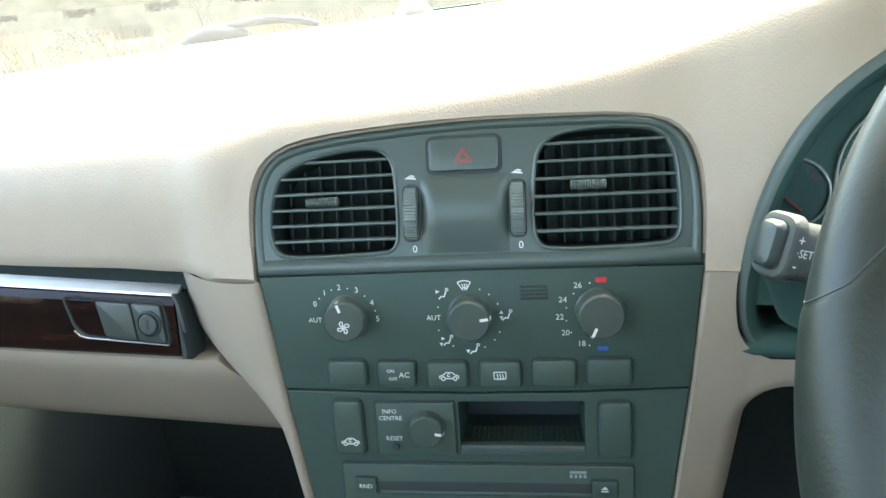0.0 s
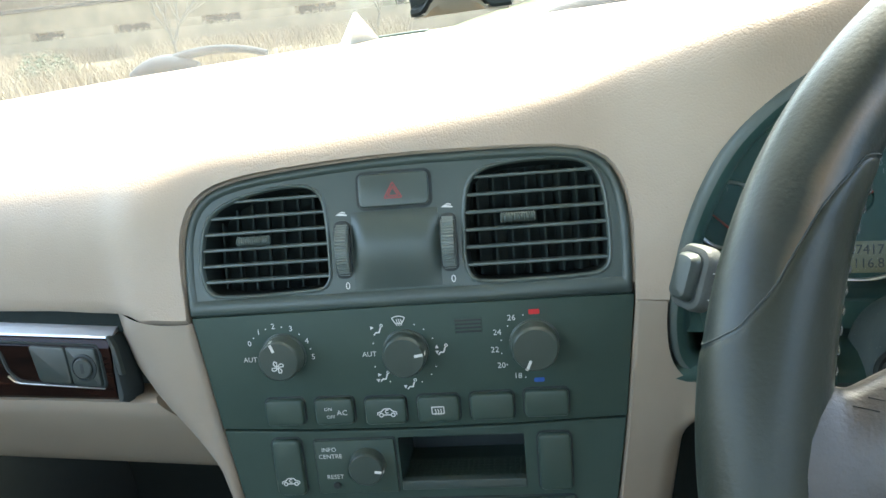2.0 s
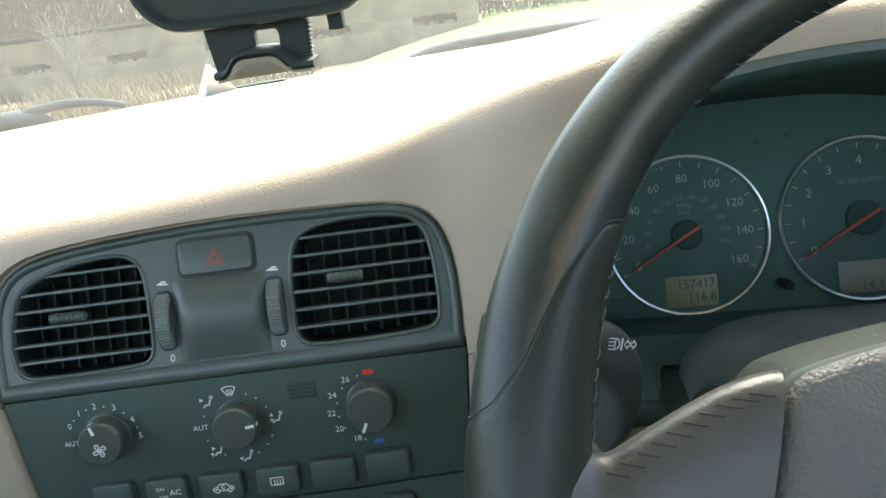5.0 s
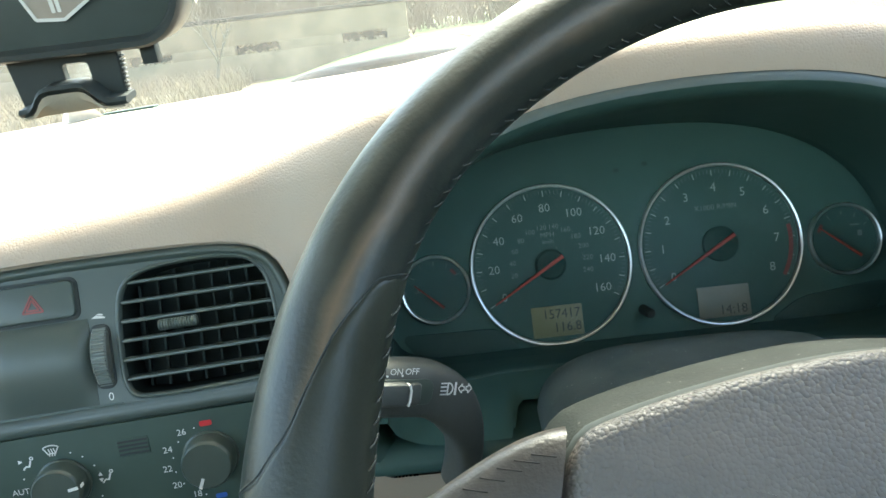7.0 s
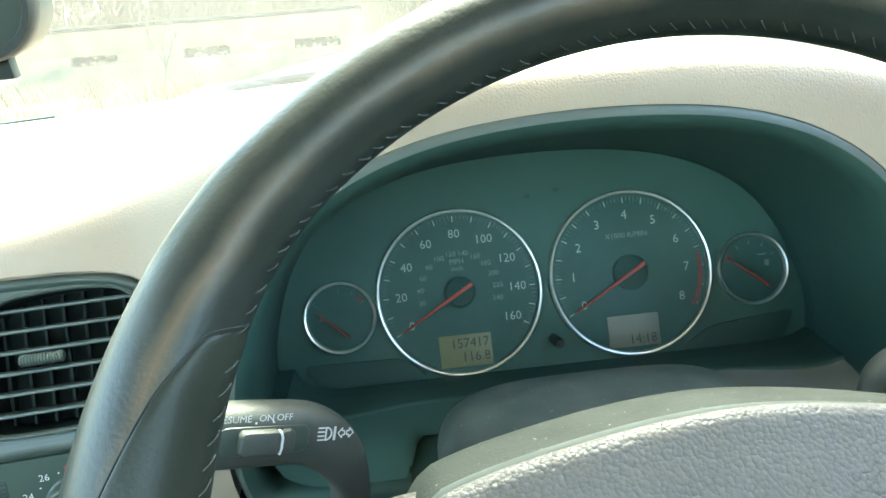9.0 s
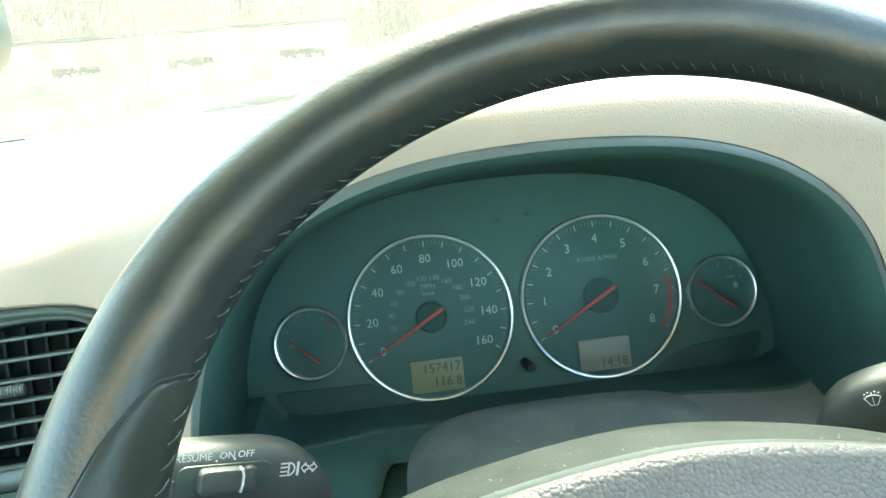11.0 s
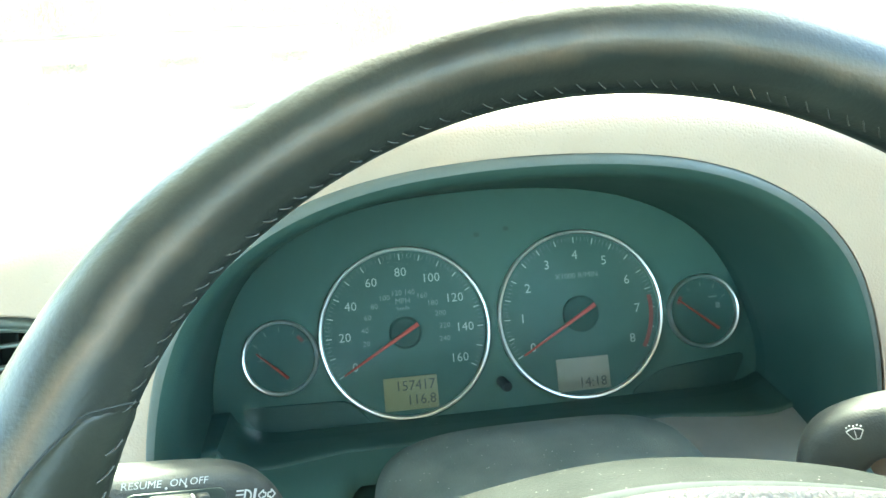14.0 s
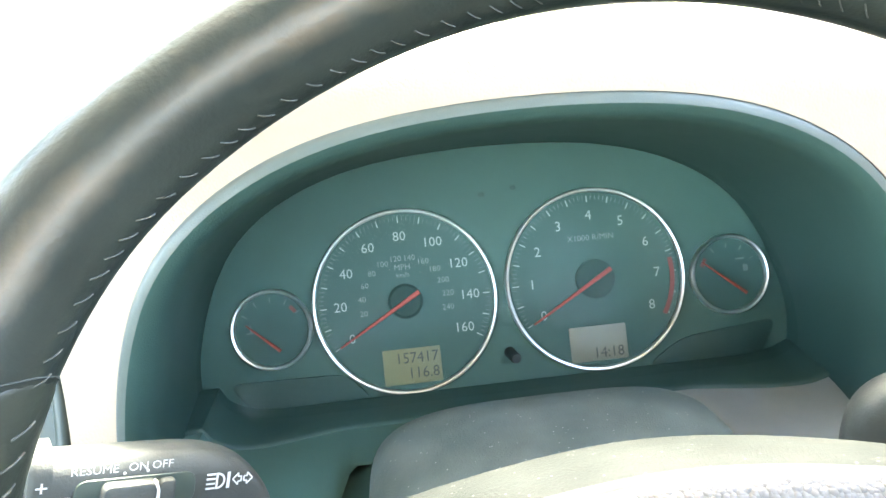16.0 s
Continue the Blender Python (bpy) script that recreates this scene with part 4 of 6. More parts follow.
knob(info, -0.0334, -0.1006, 0.0114, 0.0105, 352)
part("radio_recess", slab(rrect(0.1866, 0.0656, 0.0024, 0.0008, -0.1590), [(0, -0.001), (0, 0.0005)]), BLACK, console)
radio = part("radio", soft_slab(rrect(0.1850, 0.0640, 0.0020, 0.0008, -0.1590), 0.0030, 0.0012), BUTTON, console, "charcoal car radio with a disc slot")
part("disc_slot", slab(CD, [(-0.0006, 0.0031), (0.0002, 0.0033)]), BLACK, radio)
part("slot_lip", soft_slab(rrect(0.1360, 0.0022, 0.0008, 0.0003, -0.1468), 0.0042, 0.0008, 0.0030), PLATE, radio)
for x, w, txt in ((-0.0765, 0.0135, "RND"), (0.0752, 0.0155, "")):
    o = rrect(w, 0.0112, 0.0010, x, -0.1418)
    part("button_recess", slab(inset(ccw(o), -0.0007), [(0, 0.003), (0, 0.0033)]), BLACK, radio)
    k = part("radio_button", soft_slab(o, 0.0052, 0.0010, 0.003), DARK, radio)
    if txt:
        words(txt, 0.0042, k, WHITE, x, -0.1418, 0.0054)
    else:
        part("eject_pictogram", flat_shape([[(x - 0.0022, -0.1418), (x + 0.0022, -0.1418), (x, -0.1396)], stroke([(x - 0.0022, -0.1430), (x + 0.0022, -0.1430)], 0.0007)]), WHITE, k, m=pose(0, 0, 0.0053))
for x, w in ((-0.0795, 0.011), (-0.066, 0.011)):
    part("radio_button", soft_slab(rrect(w, 0.010, 0.001, x, -0.1565), 0.0050, 0.0010, 0.003), DARK, radio)
part("disc_mark", flat_shape([rrect(0.0104, 0.0018, 0.0005, 0.0592, -0.1312)] + [rrect(0.0018, 0.0024, 0.0004, 0.0549 + 0.0028 * i, -0.1340) for i in range(4)]), GREY_PRINT, radio, m=pose(0, 0, 0.0031))
part("print_bar", flat_shape([rrect(0.022, 0.0030, 0.0005, 0.040, -0.1535)]), WHITE, radio, m=pose(0, 0, 0.0031))

# ---- beige console sides and lower dash ----
def console_pt(u, v, n=0.0):
    return CONSOLE @ Vector((u, v, n))


bm = bmesh.new()
loops = []
LEFT_EDGE = [(0.0, -0.1335), (-0.075, -0.1252), (-0.155, -0.1155), (-0.24, -0.0985), (-0.34, -0.085)]
OUT_EDGE = [(0.0, -0.205), (-0.02, -0.203), (-0.045, -0.197), (-0.065, -0.187), (-0.085, -0.165), (-0.105, -0.142), (-0.125, -0.1345), (-0.155, -0.1285), (-0.24, -0.112), (-0.34, -0.098)]
for i in range(35):
    v = -0.0035 - 0.32 * (i / 34) ** 1.2
    ue = np.interp(-v, [-k[0] for k in LEFT_EDGE], [k[1] for k in LEFT_EDGE])
    uo = np.interp(-v, [-k[0] for k in OUT_EDGE], [k[1] for k in OUT_EDGE])
    w = ue - uo
    back = -0.040
    row = [(ue + 0.0008, v, -0.03), (ue + 0.0006, v, -0.001), (ue - 0.001, v, 0.0018), (ue - 0.003, v, 0.0026)]
    for k in range(1, 11):
        s = k / 10
        row.append((ue - 0.003 - (w - 0.003) * s, v, 0.0026 - 0.042 * (1 - math.cos(s * math.pi / 2)) ** 1.15))
    row.append((uo + 0.004, v, -0.075))
    loops.append([console_pt(*p) for p in row])
loft(bm, loops, False, False, False)
solo("console_side", bm, BEIGE_PLAIN, "smooth beige console side panel beside the glovebox", "console panel", angle=60)

# the beige post between console and instruments, and the knee panel below
LIP_Y = 0.372
bm = bmesh.new()
RIGHT_EDGE = [(0.0, 0.1330), (-0.075, 0.1268), (-0.155, 0.1172), (-0.24, 0.106), (-0.34, 0.093)]
low = ccw(LIP_OUT)


def lip_left_x(z):
    """Where the dark binnacle begins at a height."""
    hit = [0.256 + a[0] + (b[0] - a[0]) * (z - 0.98 - a[1]) / (b[1] - a[1]) for a, b in zip(low, low[1:] + low[:1]) if (a[1] - (z - 0.98)) * (b[1] - (z - 0.98)) < 0]
    return min(hit) if hit else None


SPLIT_Z = 0.9285


def edge_u(v):
    return float(np.interp(-v, [-k[0] for k in RIGHT_EDGE], [k[1] for k in RIGHT_EDGE]))


def knee_depth(x, z, x_in):
    """How far the knee opening sinks in, with a rounded upper corner."""
    x0, z0, R = x_in + 0.021, 0.9165, 0.036
    if x < x0 + R and z > z0 - R:
        d = R - math.hypot(x - x0 - R, z - z0 + R)
    else:
        d = min(x - x0, z0 - z)
    s = max(0.0, min(1.0, d / 0.016))
    return 0.030 * (1 - math.sqrt(max(0.0, 1 - s * s))) + 0.15 * max(0.0, min(1.0, (d - 0.014) / 0.004))


def knee_rows(n, v0, v1, cols, right):
    rows = []
    for i in range(n + 1):
        v = v0 + (v1 - v0) * i / n
        ue = edge_u(v)
        p1 = console_pt(ue + 0.001, v, 0.0016)
        z = console_pt(ue, v).z
        row = [console_pt(ue - 0.0006, v, -0.03), console_pt(ue - 0.0004, v, -0.001), p1]
        x_end = right(z)
        for k in range(1, cols + 1):
            s = (k / cols) ** 1.5
            x = p1.x + 0.0015 + (x_end - p1.x - 0.0015) * s
            y = p1.y + (LIP_Y + 0.002 - p1.y) * min(1.0, (x - p1.x) / 0.03) + knee_depth(x, z, p1.x)
            row.append(Vector((x, y, z)))
        rows.append(row)
    return rows


v_split = -0.0035
while console_pt(edge_u(v_split), v_split).z > SPLIT_Z:
    v_split -= 0.0002
loft(bm, knee_rows(50, -0.0035, v_split, 24, lambda z: (lip_left_x(max(z, SPLIT_Z + 0.0003)) or 0.2) - 0.0008), False, False, False)
lower = knee_rows(150, v_split, -0.30, 150, lambda z: 0.66)
loft(bm, lower, False, False, False)
deep = [f for f in bm.faces if f.calc_center_median().y > LIP_Y + 0.048]
bmesh.ops.delete(bm, geom=deep, context="FACES")
solo("knee_panel", bm, BEIGE_PLAIN, "beige moulded panel round the steering column", "dash panel", "structure", angle=60)
# deep part of the panel in near-black, painting in the opening's shade
bm = bmesh.new()
loft(bm, lower, False, False, False)
keep = [f for f in bm.faces if f.calc_center_median().y <= LIP_Y + 0.048]
bmesh.ops.delete(bm, geom=keep, context="FACES")
solo("knee_recess", bm, CARPET, "opening below the steering column, its shade put in as dark colour", "dash panel", "structure", angle=60)
# ---- glovebox ----
GLOVE = frame_of((-0.3065, 0.3690, 0.9420), 0.0, 12.0)
glove = thing("glovebox", GLOVE, "beige glovebox with a dark walnut trim strip and lock", "glovebox")
# channel above the trim, its shade given by a near-black bar
bm = bmesh.new()
box(bm, 0.63, 0.022, 0.03, pose(-0.288, 0.041, -0.018, 0, 0, -1.6))
part("shadow_gap", bm, CARPET, glove, "dark bar in place of the shaded gap above the trim")


def strip(x0, x1, prof, n=24, sag=0.0):
    """A long moulding with the profile (v, n) from x0 to x1."""
    b = bmesh.new()
    loft(b, [[(x0 + (x1 - x0) * i / n, v + sag * (i / n) , d) for v, d in prof] for i in range(n + 1)], True, True, True)
    return b


trim_prof = [(-0.0235, -0.012), (-0.0235, 0.0035), (-0.021, 0.0062), (-0.010, 0.0075), (0.008, 0.0078), (0.0140, 0.0086), (0.0160, 0.0076), (0.0280, -0.0105), (0.0295, -0.0125), (0.0295, -0.016)]
wood = strip(-0.62, 0.0190, trim_prof, 40)
for vt in wood.verts:
    vt.co.y += max(0.0, (vt.co.y + 0.02) / 0.05) * (0.019 - vt.co.x) * 0.036 - 0.0012
part("trim_strip", wood, WOOD, glove, "glossy dark walnut trim strip")
bm = bmesh.new()
slab([(0.0190, 0.0200), (0.0222, 0.0130), (0.0268, -0.0200), (0.0256, -0.0262), (0.0190, -0.0262)], [(0, -0.012), (0, 0.004), (0.002, 0.0075)], bm)
part("trim_end", bm, BLACK, glove, "dark bevelled end of the trim")
bm = bmesh.new()
loft(bm, [[(x, 0.0185 + (0.019 - x) * 0.0280, 0.0048), (x, 0.0198 + (0.019 - x) * 0.0288, 0.0044), (x, 0.0264 + (0.019 - x) * 0.0340, -0.0052), (x, 0.0240 + (0.019 - x) * 0.0335, -0.0090)] for x in [-0.62 + 0.639 * i / 24 for i in range(25)]], True, True)
part("bright_facet", bm, SATIN, glove, "pale polished upper edge of the trim")
bm = bmesh.new()
slab([(0.0172, 0.0206), (0.0196, 0.0202), (0.0230, 0.0128), (0.0262, -0.0060), (0.0236, -0.0050), (0.0205, 0.0118)], [(0, 0.004), (0, 0.0078), (0.0006, 0.0084)], bm)
part("end_facet", bm, LOCK, glove, "dim satin bevel round the end of the trim")
# recessed latch and lock
recess = ccw(corners([(-0.0690, 0.0165), (0.0105, 0.0140), (0.0130, -0.0145), (-0.0540, -0.0110), (-0.0625, -0.0040)], 0.004))
bm = bmesh.new()
loft(bm, [[(x, y, z) for x, y in inset(recess, d)] for d, z in ((-0.0016, 0.0076), (-0.0010, 0.0092), (0.0, 0.0090), (0.0006, 0.0070))], False, True)
latch = part("latch_recess", bm, BLACK, glove, "dark recessed latch housing")
part("latch", soft_slab(corners([(-0.0430, 0.0148), (-0.0150, 0.0140), (-0.0115, -0.0128), (-0.0370, -0.0110)], 0.003), 0.0100, 0.0015, 0.006), LOCK, latch, "satin grey pull latch")
part("lock_housing", soft_slab(corners([(-0.0138, 0.0140), (0.0090, 0.0132), (0.0116, -0.0136), (-0.0102, -0.0126)], 0.002), 0.0105, 0.0015, 0.006), LOCK, latch)
bm = bmesh.new()
lathe(bm, [(0.0095, 0.0100), (0.0095, 0.0112), (0.0082, 0.0118), (0.0078, 0.0106), (0.0001, 0.0106)], 36)
part("lock_ring", bm, BLACK, latch, m=pose(0, 0, 0))
bm = bmesh.new()
lathe(bm, [(0.0070, 0.0100), (0.0070, 0.0122), (0.0062, 0.0130), (0.0001, 0.0130)], 36)
part("lock_barrel", bm, LOCK, latch, "round lock barrel with a key slot")
part("key_slot", slab(rrect(0.0022, 0.0068, 0.0003, 0.0004, 0.0002), [(0, 0.0130), (0, 0.0132)]), BLACK, latch)
part("bright_edge", slab(stroke([(-0.0632, -0.0075), (-0.0585, -0.0112), (-0.0530, -0.0124), (0.012, -0.0150)], 0.0010), [(0, 0.0075), (0, 0.0090), (0.0003, 0.0094)]), CHROME, glove, "thin bright edge")
# the lid below
bm = bmesh.new()
lid_prof = [(-0.0255, -0.030), (-0.0252, -0.003), (-0.028, 0.0005), (-0.033, -0.0002), (-0.040, -0.0040), (-0.049, -0.0110), (-0.060, -0.0205), (-0.073, -0.0325), (-0.087, -0.0465), (-0.100, -0.0610), (-0.112, -0.0770), (-0.117, -0.10), (-0.118, -0.14)]


def lid_end(v):
    """The lid stops short of the curved side of the console."""
    z = -v + 0.0437
    u = np.interp(z, [-k[0] for k in OUT_EDGE], [k[1] for k in OUT_EDGE])
    return -0.081 + 0.994 * u + 0.3065 - 0.0025


loft(bm, [[(-0.62 + (lid_end(v) + 0.62) * i / 40, v, d) for v, d in lid_prof] for i in range(41)] + [[(lid_end(v) + 0.001, v, d - 0.06) for v, d in lid_prof]], False, False, False)
part("lid", bm, BEIGE_PLAIN, glove, "rounded beige glovebox lid", angle=50)

# ---- steering column, stalks ----
column = thing("column_shroud", pose(0.261, 0.34, 0.93), "dusty grey plastic steering column shroud", "column shroud")
upper, lower_shell = bmesh.new(), bmesh.new()
arcs, skirts = [], []
for k in range(15):
    s = k / 14
    y = -0.078 + 0.150 * s
    half = 0.070 + 0.018 * min(1.0, s * 1.4)
    top = 0.0685 - 0.014 * s - 0.010 * max(0.0, (s - 0.8) / 0.2) ** 2
    row = []
    for i in range(33):
        a = math.pi * i / 32
        c, q = math.cos(a), math.sin(a)
        row.append((-half * abs(c) ** 0.55 * (1 if c > 0 else -1), y, top - 0.075 + 0.075 * q ** 0.42))
    arcs.append(row)
    skirts.append([(x, y, top - z) for x, z in ((-half + 0.001, 0.0755), (-half + 0.003, 0.12), (-half + 0.02, 0.14), (half - 0.02, 0.14), (half - 0.003, 0.12), (half - 0.001, 0.0755))])
loft(upper, arcs, True, True, False)
part("upper_shell", upper, DUSTY, column, "dusty rounded upper shell", angle=50)
loft(lower_shell, skirts, True, True, True)
part("lower_shell", lower_shell, DUSTY, column, angle=50)
bm = bmesh.new()
lathe(bm, [(0.0150, 0.0), (0.0150, 0.010), (0.0140, 0.0125), (0.0115, 0.0135), (0.0110, 0.0115), (0.0001, 0.0115)], 32)
part("ignition_lock", bm, BLACK, column, "round black ignition lock", Matrix.Translation((-0.0800, 0.005, 0.022)) @ pose(0, 0, 0, 55, 0, -40))
# grey floor of the binnacle, cut out round the column
FLOOR_Z = 0.9455
edge = [0.256 + a[0] + (b[0] - a[0]) * (FLOOR_Z - 0.98 - a[1]) / (b[1] - a[1]) for a, b in zip(low, low[1:] + low[:1]) if (a[1] - (FLOOR_Z - 0.98)) * (b[1] - (FLOOR_Z - 0.98)) < 0]
fx0, fx1 = min(edge) + 0.006, max(edge) - 0.006
FLOOR_BACK = 0.446


def floor_z(x):
    """The floor is level in the middle and curves up at both ends."""
    d = min(1.0, max(0.0, abs(x - 0.2585) - 0.136) / 0.034)
    return FLOOR_Z + (0.018 if x < 0.2585 else 0.007) * (1 - math.sqrt(1 - d * d))


def floor_front(x):
    """The front edge, drawn back round the steering column."""
    q = max(0.0, min(1.0, (0.1040 - abs(x - 0.2595)) / 0.010))
    return 0.380 + 0.038 * q * q * (3 - 2 * q)


bm = bmesh.new()
floor_rows = []
floor_xs = [fx0 + (fx1 - fx0) * k / 96 for k in range(97)]
grey_xs = [x for x in floor_xs if x > 0.2585]
for m in range(7):
    floor_rows.append([(x, floor_front(x) + (FLOOR_BACK + 0.001 - floor_front(x)) * m / 6, floor_z(x) - 0.004 * (1 - m / 6) ** 2) for x in grey_xs])
loft(bm, floor_rows, False, False, False)
loft(bm, [floor_rows[0], [(x, y + 0.002, z - 0.016) for x, y, z in floor_rows[0]]], False, False, False)
solo("binnacle_floor", bm, SHELF, "grey plastic floor below the dials", "dash panel", "structure", angle=40)
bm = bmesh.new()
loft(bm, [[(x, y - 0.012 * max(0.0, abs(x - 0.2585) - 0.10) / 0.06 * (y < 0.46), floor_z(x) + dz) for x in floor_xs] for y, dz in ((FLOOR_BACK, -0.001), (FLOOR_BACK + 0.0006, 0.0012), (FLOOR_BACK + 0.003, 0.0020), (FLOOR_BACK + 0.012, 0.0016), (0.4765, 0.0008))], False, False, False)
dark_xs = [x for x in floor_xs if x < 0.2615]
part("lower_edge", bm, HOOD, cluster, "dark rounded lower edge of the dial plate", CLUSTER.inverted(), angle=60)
bm = bmesh.new()
loft(bm, [[(x, floor_front(x) + (FLOOR_BACK + 0.001 - floor_front(x)) * m / 6, floor_z(x) + 0.0004 - 0.004 * (1 - m / 6) ** 2) for x in dark_xs] for m in range(7)], False, False, False)
part("lower_tray", bm, DIAL_PLATE, cluster, "dark tray below the dials", CLUSTER.inverted(), angle=60)
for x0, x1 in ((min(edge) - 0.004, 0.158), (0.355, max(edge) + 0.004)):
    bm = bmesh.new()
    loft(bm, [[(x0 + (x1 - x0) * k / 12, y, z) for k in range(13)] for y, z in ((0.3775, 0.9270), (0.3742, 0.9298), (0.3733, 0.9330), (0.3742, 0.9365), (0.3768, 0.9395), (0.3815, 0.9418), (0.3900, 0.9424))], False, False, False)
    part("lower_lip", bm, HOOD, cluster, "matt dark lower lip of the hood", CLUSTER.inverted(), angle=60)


def stalk_body(stations):
    """A stalk of rounded oblong section through stations (x, y, z, width, height)."""
    bm = bmesh.new()
    loops, n = [], 28
    S = spline(stations, 5)
    for i, q in enumerate(S):
        p = Vector(q[:3])
        d = Vector(S[min(i + 1, len(S) - 1)][:3] - S[max(i - 1, 0)][:3]).normalized()
        side = d.cross(Vector((-d.y, d.x, 0))).normalized()
        up = side.cross(d).normalized()
        row = []
        for k in range(n):
            a = 2 * math.pi * k / n
            c, s_ = math.cos(a), math.sin(a)
            row.append(p + side * (q[3] / 2 * abs(c) ** 0.62 * (1 if c > 0 else -1)) + up * (q[4] / 2 * abs(s_) ** 0.62 * (1 if s_ > 0 else -1)))
        loops.append(row)
    loft(bm, loops, True, True)
    return bm


def slanted(origin, u, n):
    u, n = Vector(u).normalized(), Vector(n)
    n = (n - u * n.dot(u)).normalized()
    m = Matrix.Identity(4)
    for i, c in enumerate((u, n.cross(u), n)):
        m.col[i][:3] = c
    m.translation = origin
    return m


STALK = slanted((0.1272, 0.3308, 1.0056), (0.048, 0.026, -0.0195), (0, -0.966, 0.26))
stalk = thing("indicator_stalk", STALK, "dark grey indicator and cruise control stalk with white print", "control stalk")
part("arm", stalk_body([(-0.0615, -0.0016, -0.0104, 0.020, 0.0262), (-0.045, -0.0017, -0.0104, 0.0205, 0.0264), (-0.025, -0.0017, -0.0104, 0.0205, 0.0264), (-0.008, -0.0028, -0.0104, 0.0205, 0.0264), (0.0035, -0.0080, -0.0108, 0.0205, 0.0258), (0.0128, -0.0172, -0.0118, 0.0205, 0.0220), (0.0205, -0.0290, -0.0150, 0.020, 0.0165), (0.0290, -0.0460, -0.025, 0.020, 0.014), (0.042, -0.066, -0.045, 0.020, 0.014)]), SHROUD, stalk, angle=45)
part("switch_recess", soft_slab(rrect(0.0390, 0.0118, 0.004, -0.0300, -0.0012), 0.0006, 0.0004), KNOB, stalk, m=pose(0, 0, 0))
part("slide_switch", soft_slab(rrect(0.0175, 0.0104, 0.0026, -0.0328, -0.0014), 0.0046, 0.0018), SHROUD, stalk, "small grey slide switch")
part("switch_mark", slab(stroke([(-0.0250, 0.0035), (-0.0240, 0.0008), (-0.0240, -0.0035), (-0.0246, -0.0062)], 0.0010), [(0, 0.001), (0, 0.0046)]), WHITE, stalk)
part("slide_end", soft_slab(rrect(0.0056, 0.0100, 0.0018, -0.0206, -0.0014), 0.0034, 0.0014), SHROUD, stalk)
words("RESUME", 0.0041, stalk, WHITE, -0.0438, 0.0080, 0.0006)
words("ON", 0.0041, stalk, WHITE, -0.0304, 0.0081, 0.0006)
words("OFF", 0.0041, stalk, WHITE, -0.0226, 0.0082, 0.0006)
part("index_dots", flat_shape([circle(0.0005, 8, -0.0346, 0.0062), circle(0.0005, 8, -0.0272, 0.0064)]), WHITE, stalk, m=pose(0, 0, 0.0004))
beam = [ring_shape(0.0027, 0.0007, 12, -0.0028, 0, -90, 90), stroke([(-0.0028, -0.0030), (-0.0028, 0.0030)], 0.0007)] + [stroke([(-0.0066, dy), (-0.0034, dy)], 0.0006) for dy in (-0.0026, -0.0009, 0.0009, 0.0026)] + [stroke([(0.0014, -0.0030), (0.0014, 0.0030)], 0.0011)]
for cx, s in ((0.0050, -1), (0.0084, 1)):
    arrow = [(cx + s * 0.0020, 0), (cx, 0.0022), (cx, 0.0009), (cx - s * 0.0012, 0.0009), (cx - s * 0.0012, -0.0009), (cx, -0.0009), (cx, -0.0022)]
    beam += [stroke([arrow[i], arrow[(i + 1) % 7]], 0.0005) for i in range(7)]
part("lamp_pictogram", flat_shape(beam), WHITE, stalk, m=pose(0, 0, 0.0004))
END = pose(-0.0600, -0.0010, -0.0112) @ pose(0, 0, 0, 0, -90, 0)
part("end_cap", soft_slab(rrect(0.0225, 0.0300, 0.0075), 0.0030, 0.0028, -0.004), SHROUD, stalk, "rounded end cap", END)
part("rocker_gap", slab(rrect(0.0150, 0.0235, 0.0050, 0.0, 0.0), [(0, 0.0028), (0, 0.0033)]), BLACK, stalk, m=END)
part("rocker", soft_slab(rrect(0.0138, 0.0222, 0.0048), 0.0085, 0.0045, 0.0), LOCK, stalk, "satin rocker switch on the end", END)
words("+", 0.0070, stalk, WHITE, -0.0588, 0.0033, 0.0006)
words("·SET", 0.0052, stalk, WHITE, -0.0550, -0.0022, 0.0006)
words("-", 0.0070, stalk, WHITE, -0.0588, -0.0078, 0.0006)

STALK_R = slanted((0.3716, 0.3071, 1.0185), (0.048, -0.026, 0.0195), (0, -0.966, 0.26))
stalk_r = thing("wiper_stalk", STALK_R, "dark grey wiper stalk with a white washer sign", "control stalk")
part("arm", stalk_body([(0.080, -0.002, -0.0104, 0.019, 0.024), (0.050, -0.002, -0.0104, 0.0205, 0.0245), (0.02, -0.0025, -0.0104, 0.0205, 0.0245), (0.004, -0.0036, -0.0104, 0.0205, 0.0240), (-0.0065, -0.0085, -0.0108, 0.0205, 0.0262), (-0.0130, -0.0175, -0.0125, 0.0205, 0.0245), (-0.0175, -0.0310, -0.0160, 0.020, 0.024), (-0.022, -0.050, -0.026, 0.020, 0.024), (-0.030, -0.070, -0.046, 0.020, 0.024)]), SHROUD, stalk_r, angle=45)
wash = [stroke([(-0.0046, 0.0010), (-0.0018, -0.0040), (0.0018, -0.0040), (0.0046, 0.0010)], 0.0006), ring_shape(0.0072, 0.0006, 10, 0, -0.0044, 50, 130), stroke([(0, -0.0034), (0, 0.0014)], 0.0005)]
wash += [circle(0.0005, 8, x, y) for x, y in ((-0.0040, 0.0038), (-0.0020, 0.0048), (0.0020, 0.0048), (0.0040, 0.0038), (0.0, 0.0042))]
part("washer_pictogram", flat_shape(wash), WHITE, stalk_r, m=pose(0, 0, 0.0004) @ Matrix.Diagonal((0.66, 0.66, 1, 1)))

# ---- steering wheel ----
wheel = thing("steering_wheel", WHEEL, "black leather steering wheel with stitched grips and airbag", "steering wheel")
